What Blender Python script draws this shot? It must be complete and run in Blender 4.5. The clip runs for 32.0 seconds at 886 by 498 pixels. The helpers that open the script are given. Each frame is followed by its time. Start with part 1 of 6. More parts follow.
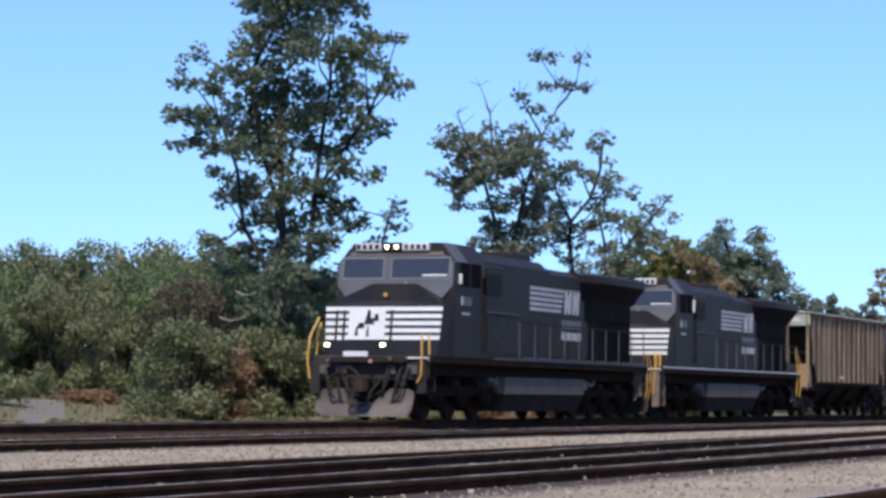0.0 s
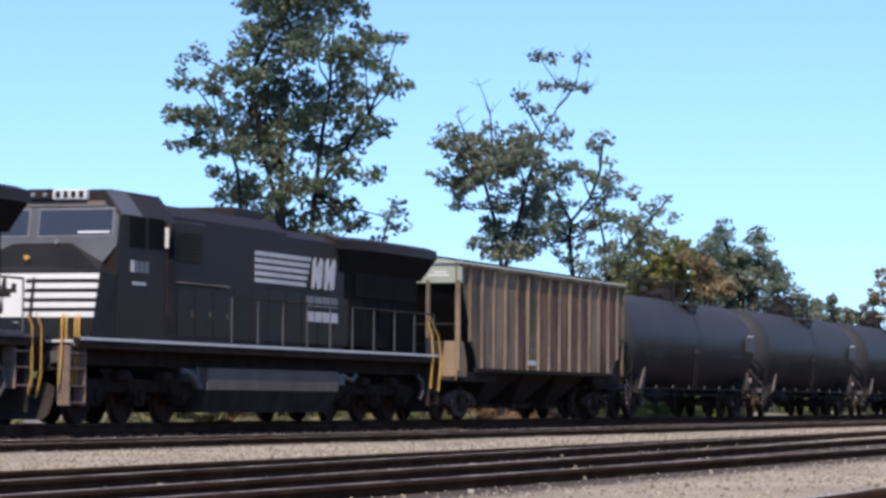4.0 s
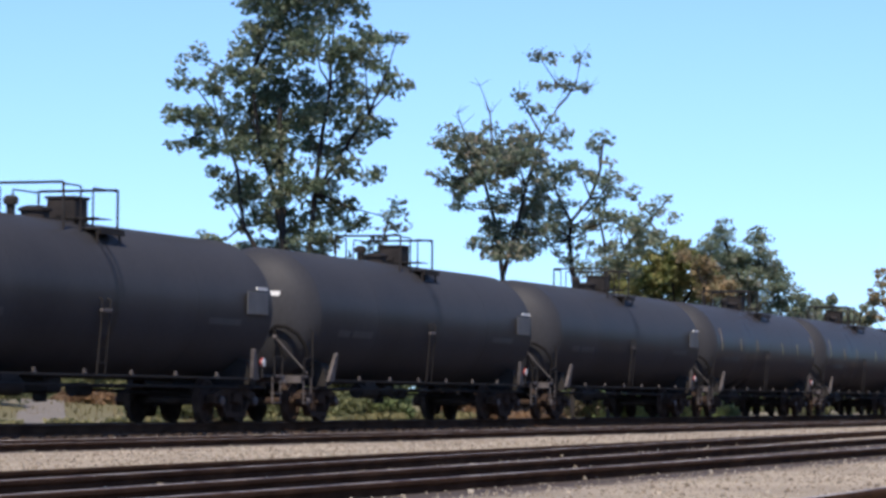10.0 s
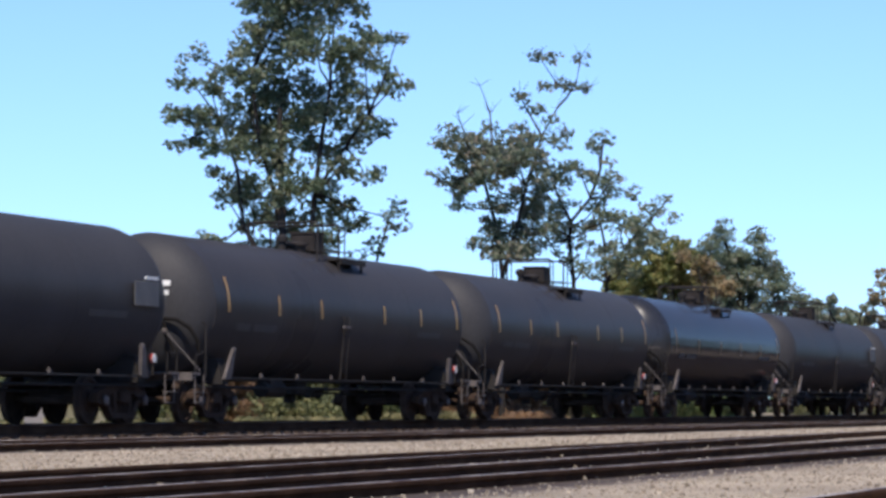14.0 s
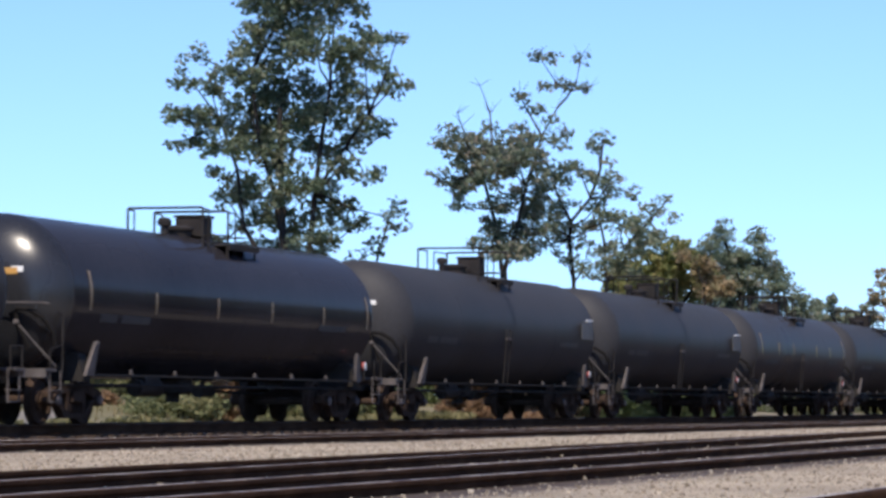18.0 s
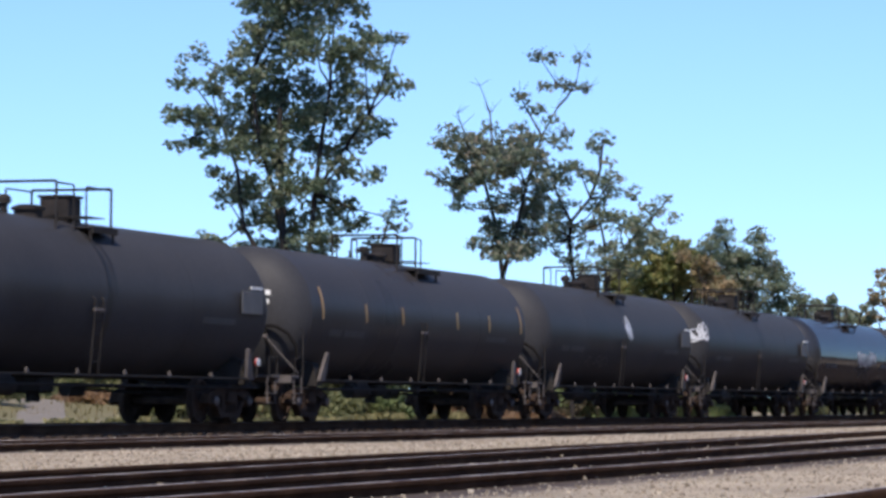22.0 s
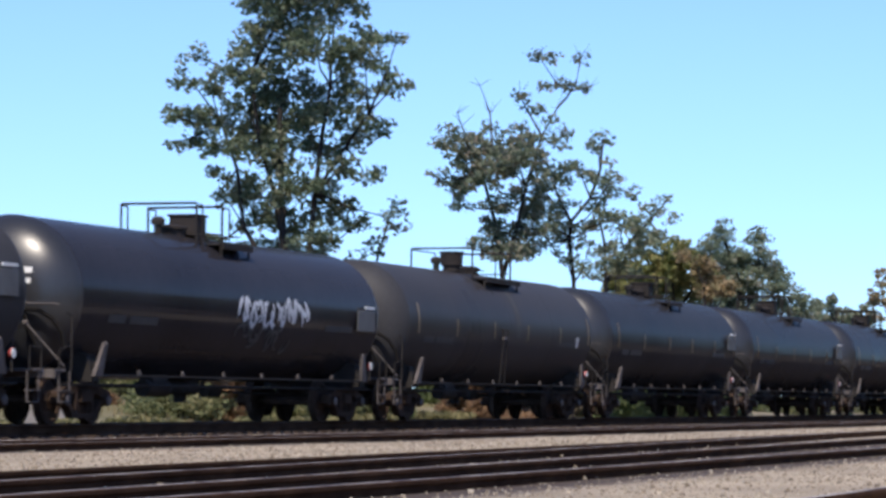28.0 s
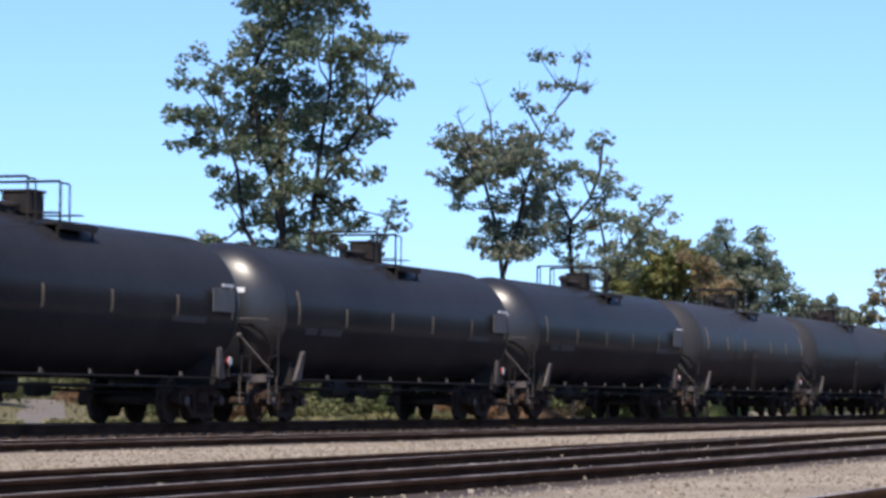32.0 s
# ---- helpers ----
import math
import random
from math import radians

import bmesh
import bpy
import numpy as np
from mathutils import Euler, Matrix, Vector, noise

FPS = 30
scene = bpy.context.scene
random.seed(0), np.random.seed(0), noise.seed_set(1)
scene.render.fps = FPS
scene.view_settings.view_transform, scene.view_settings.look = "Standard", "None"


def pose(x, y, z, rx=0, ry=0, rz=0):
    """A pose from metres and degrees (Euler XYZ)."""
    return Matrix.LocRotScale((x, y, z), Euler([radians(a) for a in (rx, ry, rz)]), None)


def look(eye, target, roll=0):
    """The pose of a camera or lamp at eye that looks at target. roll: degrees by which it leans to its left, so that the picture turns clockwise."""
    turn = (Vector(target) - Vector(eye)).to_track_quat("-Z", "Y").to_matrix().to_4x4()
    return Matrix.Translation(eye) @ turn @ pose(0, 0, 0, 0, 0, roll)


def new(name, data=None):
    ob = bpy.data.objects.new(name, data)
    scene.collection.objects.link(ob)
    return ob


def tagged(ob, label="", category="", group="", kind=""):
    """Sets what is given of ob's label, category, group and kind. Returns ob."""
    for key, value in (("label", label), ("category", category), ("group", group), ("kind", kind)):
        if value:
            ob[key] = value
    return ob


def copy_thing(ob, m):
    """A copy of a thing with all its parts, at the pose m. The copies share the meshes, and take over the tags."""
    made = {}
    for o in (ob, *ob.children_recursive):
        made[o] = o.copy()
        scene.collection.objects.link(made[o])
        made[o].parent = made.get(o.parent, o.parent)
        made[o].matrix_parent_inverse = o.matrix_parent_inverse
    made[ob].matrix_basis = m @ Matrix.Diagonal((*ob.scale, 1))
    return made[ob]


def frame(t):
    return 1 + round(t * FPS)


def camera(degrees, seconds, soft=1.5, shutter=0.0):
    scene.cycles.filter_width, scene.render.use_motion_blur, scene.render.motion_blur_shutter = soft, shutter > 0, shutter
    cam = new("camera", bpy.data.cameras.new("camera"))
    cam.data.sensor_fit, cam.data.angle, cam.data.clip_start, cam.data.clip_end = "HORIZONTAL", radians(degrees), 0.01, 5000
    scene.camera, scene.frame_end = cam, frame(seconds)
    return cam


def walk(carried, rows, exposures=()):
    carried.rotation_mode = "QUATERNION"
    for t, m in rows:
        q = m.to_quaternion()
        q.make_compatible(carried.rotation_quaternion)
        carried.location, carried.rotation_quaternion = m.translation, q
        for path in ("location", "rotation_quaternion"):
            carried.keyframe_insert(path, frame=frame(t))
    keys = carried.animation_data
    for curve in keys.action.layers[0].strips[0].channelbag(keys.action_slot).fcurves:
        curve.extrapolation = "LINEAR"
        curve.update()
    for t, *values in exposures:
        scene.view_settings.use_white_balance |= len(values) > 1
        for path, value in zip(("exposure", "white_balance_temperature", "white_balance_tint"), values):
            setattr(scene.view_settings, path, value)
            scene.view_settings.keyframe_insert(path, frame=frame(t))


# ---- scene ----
# World: the main line runs along x, its rail heads lie at z = 0 and its centre line at y = 0.
EYE = Vector((0.0, -25.64, 0.51))
YAW, PITCH, ROLL = radians(18.61), radians(2.805), 0.43
AHEAD = Vector((math.cos(YAW) * math.cos(PITCH), math.sin(YAW) * math.cos(PITCH), math.sin(PITCH)))
RIGHT = Vector((math.sin(YAW), -math.cos(YAW), 0.0))
FLAT = Vector((math.cos(YAW), math.sin(YAW), 0.0))
cam = camera(16.36, 32.0, soft=3.1, shutter=0.2)
walk(cam, [(0.0, look(EYE, EYE + AHEAD, ROLL)), (32.0, look(EYE, EYE + AHEAD, ROLL))],
     exposures=[(0.0, -0.14, 6250, 15), (2.3, -0.14, 6250, 15), (3.0, 0.05, 6420, 15), (6.0, 0.02, 6600, 15), (32.0, 0.02, 6600, 15)])

# ---- light ----
SUN_EL, SUN_SIDE = radians(52), radians(12)
SUN_DIR = Vector((-math.cos(SUN_EL) * math.cos(SUN_SIDE), -math.cos(SUN_EL) * math.sin(SUN_SIDE), math.sin(SUN_EL)))
world = bpy.data.worlds.new("sky")
scene.world = world
world.use_nodes = True
wn = world.node_tree.nodes
sky = wn.new("ShaderNodeTexSky")
sky.sky_type = "NISHITA"
sky.sun_disc = False
sky.sun_elevation = SUN_EL
sky.sun_rotation = math.atan2(SUN_DIR.x, SUN_DIR.y)
sky.air_density, sky.dust_density, sky.ozone_density, sky.altitude = 1.0, 0.0, 5.0, 200
wn["Background"].inputs["Strength"].default_value = 0.125
# a clear dry sky: the horizon takes the colour of the air a little above it
wl = world.node_tree.links
sky_co = wn.new("ShaderNodeTexCoord")
sky_up = wn.new("ShaderNodeVectorMath")
sky_up.operation = "ADD"
sky_up.inputs[1].default_value = (0, 0, 0.055)
sky_unit = wn.new("ShaderNodeVectorMath")
sky_unit.operation = "NORMALIZE"
sky_tint = wn.new("ShaderNodeMix")
sky_tint.data_type, sky_tint.blend_type = "RGBA", "MULTIPLY"
sky_tint.inputs["Factor"].default_value = 1.0
sky_co_z = wn.new("ShaderNodeSeparateXYZ")
sky_ramp = wn.new("ShaderNodeMapRange")
sky_ramp.inputs["From Min"].default_value, sky_ramp.inputs["From Max"].default_value = 0.12, 0.32
sky_low_high = wn.new("ShaderNodeMix")
sky_low_high.data_type = "RGBA"
sky_low_high.inputs["A"].default_value = (1.15, 1.38, 1.60, 1)
sky_low_high.inputs["B"].default_value = (1.10, 1.12, 1.28, 1)
wl.new(sky_co.outputs["Generated"], sky_co_z.inputs[0])
wl.new(sky_co_z.outputs["Z"], sky_ramp.inputs["Value"])
wl.new(sky_ramp.outputs[0], sky_low_high.inputs["Factor"])
wl.new(sky_low_high.outputs["Result"], sky_tint.inputs["B"])
wl.new(sky_co.outputs["Generated"], sky_up.inputs[0])
wl.new(sky_up.outputs[0], sky_unit.inputs[0])
wl.new(sky_unit.outputs[0], sky.inputs["Vector"])
wl.new(sky.outputs[0], sky_tint.inputs["A"])
wl.new(sky_tint.outputs["Result"], wn["Background"].inputs["Color"])
sun_data = bpy.data.lights.new("sun", "SUN")
sun_data.energy, sun_data.angle, sun_data.color = 4.2, radians(0.55), (1.0, 0.92, 0.78)
sun = new("sun", sun_data)
sun.matrix_world = look(SUN_DIR * 100, (0, 0, 0))


# ---- materials ----
def surface(name, a, b, rough=0.7, metal=0.0, grain=20.0, stain=1.5, bump=0.2, spread=0.5, stretch=(1, 1, 1), gloss=0.5, by_piece=0.0, world_space=False, dust=0.0):
    """Two colours mixed by stains and grain at real size, with relief; dust is the share of a dull film over the gloss."""
    m = bpy.data.materials.new(name)
    m.use_nodes = True
    n, l = m.node_tree.nodes, m.node_tree.links
    out = n["Principled BSDF"]
    co = n.new("ShaderNodeTexCoord")
    mp = n.new("ShaderNodeMapping")
    mp.inputs["Scale"].default_value = stretch
    if world_space:
        geo = n.new("ShaderNodeNewGeometry")
        l.new(geo.outputs["Position"], mp.inputs["Vector"])
    else:
        l.new(co.outputs["Object"], mp.inputs["Vector"])
    big = n.new("ShaderNodeTexNoise")
    big.inputs["Scale"].default_value, big.inputs["Detail"].default_value = stain, 5
    fine = n.new("ShaderNodeTexNoise")
    fine.inputs["Scale"].default_value, fine.inputs["Detail"].default_value = grain, 3
    for t in (big, fine):
        l.new(mp.outputs[0], t.inputs["Vector"])
    add = n.new("ShaderNodeMath")
    add.operation = "MULTIPLY_ADD"
    add.inputs[1].default_value = 0.45
    l.new(fine.outputs["Fac"], add.inputs[0])
    l.new(big.outputs["Fac"], add.inputs[2])
    ramp = n.new("ShaderNodeMapRange")
    ramp.inputs["From Min"].default_value, ramp.inputs["From Max"].default_value = 0.72 - spread / 2, 0.72 + spread / 2
    l.new(add.outputs[0], ramp.inputs["Value"])
    fac = ramp.outputs[0]
    if by_piece:
        info = n.new("ShaderNodeObjectInfo")
        pm = n.new("ShaderNodeMath")
        pm.operation = "MULTIPLY_ADD"
        pm.inputs[1].default_value = by_piece
        l.new(info.outputs["Random"], pm.inputs[0])
        l.new(fac, pm.inputs[2])
        pm.use_clamp = True
        fac = pm.outputs[0]
    mix = n.new("ShaderNodeMix")
    mix.data_type = "RGBA"
    mix.inputs["A"].default_value, mix.inputs["B"].default_value = (*a, 1), (*b, 1)
    l.new(fac, mix.inputs["Factor"])
    l.new(mix.outputs["Result"], out.inputs["Base Color"])
    rr = n.new("ShaderNodeMapRange")
    rr.inputs["To Min"].default_value, rr.inputs["To Max"].default_value = max(0.03, rough - 0.08), min(1, rough + 0.1)
    l.new(big.outputs["Fac"], rr.inputs["Value"])
    l.new(rr.outputs[0], out.inputs["Roughness"])
    out.inputs["Metallic"].default_value = metal
    out.inputs["Specular IOR Level"].default_value = gloss
    if bump:
        bp = n.new("ShaderNodeBump")
        bp.inputs["Strength"].default_value, bp.inputs["Distance"].default_value = bump, 0.02
        l.new(add.outputs[0], bp.inputs["Height"])
        l.new(bp.outputs[0], out.inputs["Normal"])
    if dust:
        film = n.new("ShaderNodeBsdfDiffuse")
        l.new(mix.outputs["Result"], film.inputs["Color"])
        both = n.new("ShaderNodeMixShader")
        both.inputs[0].default_value = dust
        l.new(out.outputs[0], both.inputs[1])
        l.new(film.outputs[0], both.inputs[2])
        l.new(both.outputs[0], n["Material Output"].inputs["Surface"])
    return m


def leafy(name, a, b, c, clump=1.1):
    """Leaves: three colours, one leaf clump unlike the next, a little light through them."""
    m = bpy.data.materials.new(name)
    m.use_nodes = True
    n, l = m.node_tree.nodes, m.node_tree.links
    out = n["Principled BSDF"]
    geo = n.new("ShaderNodeNewGeometry")
    big = n.new("ShaderNodeTexNoise")
    big.inputs["Scale"].default_value, big.inputs["Detail"].default_value = clump, 3
    l.new(geo.outputs["Position"], big.inputs["Vector"])
    add = n.new("ShaderNodeMath")
    add.operation = "MULTIPLY_ADD"
    add.inputs[1].default_value = 0.45
    l.new(geo.outputs["Random Per Island"], add.inputs[0])
    l.new(big.outputs["Fac"], add.inputs[2])
    ramp = n.new("ShaderNodeValToRGB")
    e = ramp.color_ramp.elements
    e[0].position, e[0].color = 0.45, (*a, 1)
    e[1].position, e[1].color = 1.0, (*c, 1)
    mid = e.new(0.75)
    mid.color = (*b, 1)
    l.new(add.outputs[0], ramp.inputs[0])
    l.new(ramp.outputs[0], out.inputs["Base Color"])
    out.inputs["Roughness"].default_value = 0.6
    out.inputs["Specular IOR Level"].default_value = 0.12
    tr = n.new("ShaderNodeBsdfTranslucent")
    l.new(ramp.outputs[0], tr.inputs["Color"])
    mixs = n.new("ShaderNodeMixShader")
    mixs.inputs[0].default_value = 0.48
    l.new(out.outputs[0], mixs.inputs[1])
    l.new(tr.outputs[0], mixs.inputs[2])
    l.new(mixs.outputs[0], n["Material Output"].inputs["Surface"])
    return m


def glow(name, color, strength):
    m = bpy.data.materials.new(name)
    m.use_nodes = True
    b = m.node_tree.nodes["Principled BSDF"]
    b.inputs["Base Color"].default_value = (*color, 1)
    b.inputs["Emission Color"].default_value = (*color, 1)
    b.inputs["Emission Strength"].default_value = strength
    return m


LOCO_BLACK = surface("loco_black_paint", (0.0198, 0.0144, 0.0125), (0.0416, 0.0302, 0.0261), 0.48, 0, 30, 0.8, 0.05, 0.6, gloss=0.2)
# Darker copy of the black paint, toned for the light on the nose.
LOCO_NOSE = surface("loco_nose_black_paint", (0.0100, 0.0092, 0.0098), (0.0228, 0.0208, 0.0215), 0.42, 0, 30, 0.9, 0.05, 0.6, gloss=0.3)
# Grey for trim, and for black cab paint where sunlight is painted in.
LOCO_SURROUND = surface("loco_lit_front_and_trim", (0.07, 0.071, 0.076), (0.14, 0.142, 0.15), 0.5, 0, 25, 1.2, 0.05, 0.6)
LOCO_TRUCK = surface("loco_sooty_truck", (0.0158, 0.0113, 0.0090), (0.0480, 0.0340, 0.0259), 0.9, 0, 30, 3.0, 0.3, 0.6, gloss=0.1)
# Radiator screen black, also used as painted deep shade.
RAD_SHADE_BLACK = surface("radiator_and_shade_black", (0.0081, 0.0076, 0.0076), (0.0198, 0.0180, 0.0176), 0.8, 0, 30, 1.0, 0.1, 0.6, gloss=0.1)
# Dust and painted sunlight on the steps where the locomotives meet.
STEP_DUST_LIT = surface("dusty_lit_step_paint", (0.16, 0.115, 0.09), (0.36, 0.27, 0.22), 0.8, 0, 30, 2.0, 0.2, 0.5, gloss=0.2)
# Grimy parts, and the painted shade on the fuel tank's lower half.
LOCO_GRIME_SHADE = surface("loco_grime_and_shade", (0.0208, 0.0168, 0.0160), (0.0672, 0.0544, 0.0480), 0.85, 0, 30, 2.0, 0.3, 0.6, gloss=0.15)
LOCO_GREY = surface("loco_fuel_tank_grey", (0.1094, 0.0908, 0.0802), (0.2323, 0.1919, 0.1652), 0.6, 0, 25, 1.2, 0.1, 0.6, gloss=0.25)
FRAME_GREY = surface("windshield_frame_grey", (0.15, 0.15, 0.16), (0.25, 0.25, 0.262), 0.5, 0, 25, 1.2, 0.05, 0.6)
PLOW_GREY = surface("plow_worn_steel", (0.0723, 0.0578, 0.0490), (0.1700, 0.1368, 0.1142), 0.65, 0.0, 14, 1.6, 0.2, 0.5)
WHITE = surface("white_paint", (0.72, 0.72, 0.70), (0.84, 0.83, 0.80), 0.5, 0, 40, 2, 0.05, 0.7)
DULL_WHITE = surface("dull_white_paint", (0.5063, 0.5063, 0.5231), (0.8438, 0.8269, 0.8100), 0.6, 0, 40, 2, 0.05, 0.7)
FAINT = surface("faded_lettering", (0.0431, 0.0410, 0.0395), (0.0889, 0.0846, 0.0807), 0.7, 0, 60, 4, 0.05, 0.7)
STREAK = surface("spill_streak", (0.010, 0.009, 0.0085), (0.026, 0.023, 0.021), 0.5, 0, 24, 1.5, 0.03, 0.5, (1, 1, 0.3), gloss=0.25)
YELLOW = surface("yellow_handrail_paint", (0.62, 0.33, 0.05), (0.75, 0.45, 0.10), 0.5, 0, 40, 3, 0.05, 0.7)
AMBER_DIM = surface("dusty_amber_strip", (0.24, 0.165, 0.085), (0.36, 0.26, 0.15), 0.5, 0, 40, 3, 0.02, 0.7)
AMBER = surface("amber_reflective_strip", (0.5184, 0.2652, 0.0585), (0.5904, 0.3536, 0.1105), 0.4, 0, 40, 3, 0.02, 0.7)
GLASS = surface("dark_window_glass", (0.012, 0.011, 0.013), (0.024, 0.022, 0.026), 0.3, 0, 5, 0.5, 0, 0.8, gloss=0.0)
PANE = surface("windshield_glass", (0.03, 0.035, 0.042), (0.05, 0.056, 0.066), 0.12, 0, 5, 0.5, 0, 0.8, gloss=0.9)
UNLIT = surface("unlit_lamp_glass", (0.18, 0.18, 0.18), (0.28, 0.28, 0.28), 0.25, 0, 20, 3, 0, 0.7)
LAMP = glow("headlight_glow", (1.0, 0.86, 0.6), 6.0)
RED = surface("red_reflector", (0.30, 0.03, 0.03), (0.45, 0.06, 0.05), 0.4, 0, 40, 3, 0, 0.7)
LAMP_RED = glow("marker_glow", (0.55, 0.22, 0.2), 0.12)
HOPPER = surface("hopper_weathered_brown", (0.0975, 0.0686, 0.0423), (0.3710, 0.2787, 0.1711), 0.9, 0, 22, 1.6, 0.12, 0.34, (1, 1, 0.24))
HOPPER_RUST = surface("hopper_rust_brown", (0.0651, 0.0367, 0.0221), (0.3019, 0.1885, 0.1113), 0.9, 0, 22, 1.8, 0.12, 0.34, (1, 1, 0.22))
HOPPER_RIB = surface("hopper_rib_rust", (0.1117, 0.0804, 0.0556), (0.2793, 0.2185, 0.1629), 0.85, 0, 24, 2.4, 0.15, 0.45, (1, 1, 0.2))
# Shade below the hopper body, put into a dark brown paint.
HOPPER_DARK = surface("hopper_shaded_underside", (0.0224, 0.0179, 0.0168), (0.0557, 0.0445, 0.0378), 0.95, 0, 24, 1.4, 0.1, 0.6, gloss=0.1)
HOPPER_PALE = surface("hopper_pale_green_end", (0.33, 0.37, 0.30), (0.46, 0.48, 0.40), 0.75, 0, 24, 1.4, 0.15, 0.55)
HOPPER_TAN = surface("hopper_tan_end", (0.30, 0.195, 0.115), (0.42, 0.29, 0.18), 0.75, 0, 24, 1.6, 0.15, 0.55)
TANK_DULL = surface("tank_dull_black", (0.0377, 0.0369, 0.0396), (0.0655, 0.0638, 0.0671), 0.30, 0, 18, 0.45, 0.03, 0.55, (1, 1, 0.35), 0.30, dust=0.74)
TANK_BROWN = surface("tank_dusty_black", (0.0377, 0.0354, 0.0369), (0.0655, 0.0611, 0.0622), 0.28, 0, 18, 0.45, 0.03, 0.55, (1, 1, 0.35), 0.30, dust=0.66)
TANK_SHINY = surface("tank_gloss_black", (0.0216, 0.0201, 0.0231), (0.0400, 0.0371, 0.0413), 0.14, 0, 12, 0.4, 0.010, 0.55, (1, 1, 0.35), 0.30, dust=0.52)
TANK_SEMI = surface("tank_satin_black", (0.0244, 0.0242, 0.0273), (0.0428, 0.0424, 0.0460), 0.20, 0, 14, 0.4, 0.015, 0.55, (1, 1, 0.35), 0.28, dust=0.72)
TANK_HEAD_GLOSS = surface("tank_weathered_gloss_head", (0.0149, 0.0151, 0.0173), (0.0311, 0.0317, 0.0351), 0.25, 0, 16, 0.6, 0.02, 0.55, (1, 1, 0.5), 0.6)
TANK_HEAD_SATIN = surface("tank_satin_head", (0.0180, 0.0182, 0.0205), (0.0340, 0.0345, 0.0375), 0.31, 0, 16, 0.6, 0.02, 0.55, (1, 1, 0.5), 0.75)
# Head paint: its own even tone, a little darker and rougher than the shell.
TANK_HEAD = surface("tank_matt_head", (0.0316, 0.0315, 0.0347), (0.0575, 0.0569, 0.0609), 0.58, 0, 18, 0.8, 0.05, 0.55, (1, 1, 0.5), 0.25)
PALE_STEEL = surface("worn_pale_steel", (0.13, 0.125, 0.12), (0.27, 0.26, 0.25), 0.6, 0, 25, 3, 0.1, 0.6, gloss=0.3)
FITTING = surface("tank_fitting_dark", (0.0190, 0.0172, 0.0172), (0.0517, 0.0466, 0.0431), 0.75, 0, 25, 2, 0.1, 0.6, gloss=0.15)
RUSTBOX = surface("manway_rusty_box", (0.0182, 0.0161, 0.0154), (0.0476, 0.0392, 0.0350), 0.75, 0, 25, 3, 0.15, 0.6, gloss=0.2)
PLATE = surface("bolster_plate_grey", (0.0650, 0.0576, 0.0572), (0.1755, 0.1536, 0.1456), 0.75, 0, 25, 3, 0.1, 0.6, gloss=0.2)
TRUCK = surface("truck_cast_steel", (0.0262, 0.0182, 0.0151), (0.0857, 0.0571, 0.0425), 0.9, 0, 25, 4, 0.3, 0.6, gloss=0.12)
# Reddish dust plus sunlight put into the tone of the leading hopper truck.
TRUCK_DUSTY_LIT = surface("truck_dusty_sunlit_steel", (0.045, 0.031, 0.026), (0.160, 0.118, 0.100), 0.9, 0, 25, 4, 0.3, 0.5, gloss=0.12)
WHEEL = surface("wheel_steel", (0.0286, 0.0200, 0.0158), (0.0952, 0.0627, 0.0471), 0.85, 0.0, 25, 4, 0.15, 0.6, gloss=0.15)
PLACARD = surface("placard_grey", (0.075, 0.075, 0.077), (0.15, 0.15, 0.15), 0.6, 0, 40, 3, 0.05, 0.7)
GRAFFITI = surface("graffiti_white_spray", (0.55, 0.56, 0.58), (0.8, 0.8, 0.82), 0.5, 0, 10, 1.6, 0.0, 0.5)
RAIL_SIDE = surface("rail_rust", (0.0429, 0.0222, 0.0130), (0.1023, 0.0552, 0.0324), 0.95, 0.0, 30, 2, 0.2, 0.5, gloss=0.08)
RAIL_TOP = surface("rail_head_worn", (0.075, 0.053, 0.042), (0.52, 0.47, 0.43), 0.55, 0.15, 14, 2.2, 0.02, 0.34, (0.5, 1, 1))
TIE = surface("tie_creosoted_wood", (0.0372, 0.0235, 0.0162), (0.0990, 0.0656, 0.0450), 0.9, 0, 30, 3, 0.4, 0.6, (1, 0.3, 1), by_piece=0.25)

CONCRETE = surface("worn_concrete", (0.160, 0.138, 0.115), (0.270, 0.236, 0.196), 0.9, 0, 18, 1.2, 0.2, 0.6)
PALE_TWIG = surface("weathered_pale_twig", (0.20, 0.17, 0.14), (0.42, 0.37, 0.31), 0.9, 0, 20, 3, 0.2, 0.6)
BARK = surface("bark", (0.014, 0.012, 0.011), (0.038, 0.032, 0.028), 0.95, 0, 20, 3, 0.5, 0.6, (1, 1, 0.3))
TWIG = surface("bare_twig_bark", (0.045, 0.038, 0.036), (0.095, 0.082, 0.075), 0.95, 0, 20, 3, 0.3, 0.6)
LEAF_OAK = leafy("leaf_dark_green", (0.118, 0.168, 0.108), (0.190, 0.242, 0.155), (0.310, 0.315, 0.222))
LEAF_DRY = leafy("leaf_green_browning", (0.140, 0.192, 0.130), (0.230, 0.272, 0.192), (0.400, 0.352, 0.275))
LEAF_THIN = leafy("leaf_sparse_greyish", (0.160, 0.215, 0.150), (0.270, 0.315, 0.210), (0.420, 0.400, 0.300))
LEAF_GOLD = leafy("leaf_turning_gold", (0.180, 0.225, 0.090), (0.320, 0.325, 0.130), (0.480, 0.400, 0.190))
LEAF_ORANGE = leafy("leaf_autumn_orange", (0.230, 0.210, 0.115), (0.400, 0.315, 0.180), (0.560, 0.410, 0.250))
LEAF_BUSH = leafy("leaf_bush_green", (0.1562, 0.2176, 0.1024), (0.2367, 0.3030, 0.1408), (0.3477, 0.3756, 0.1894), 0.5)
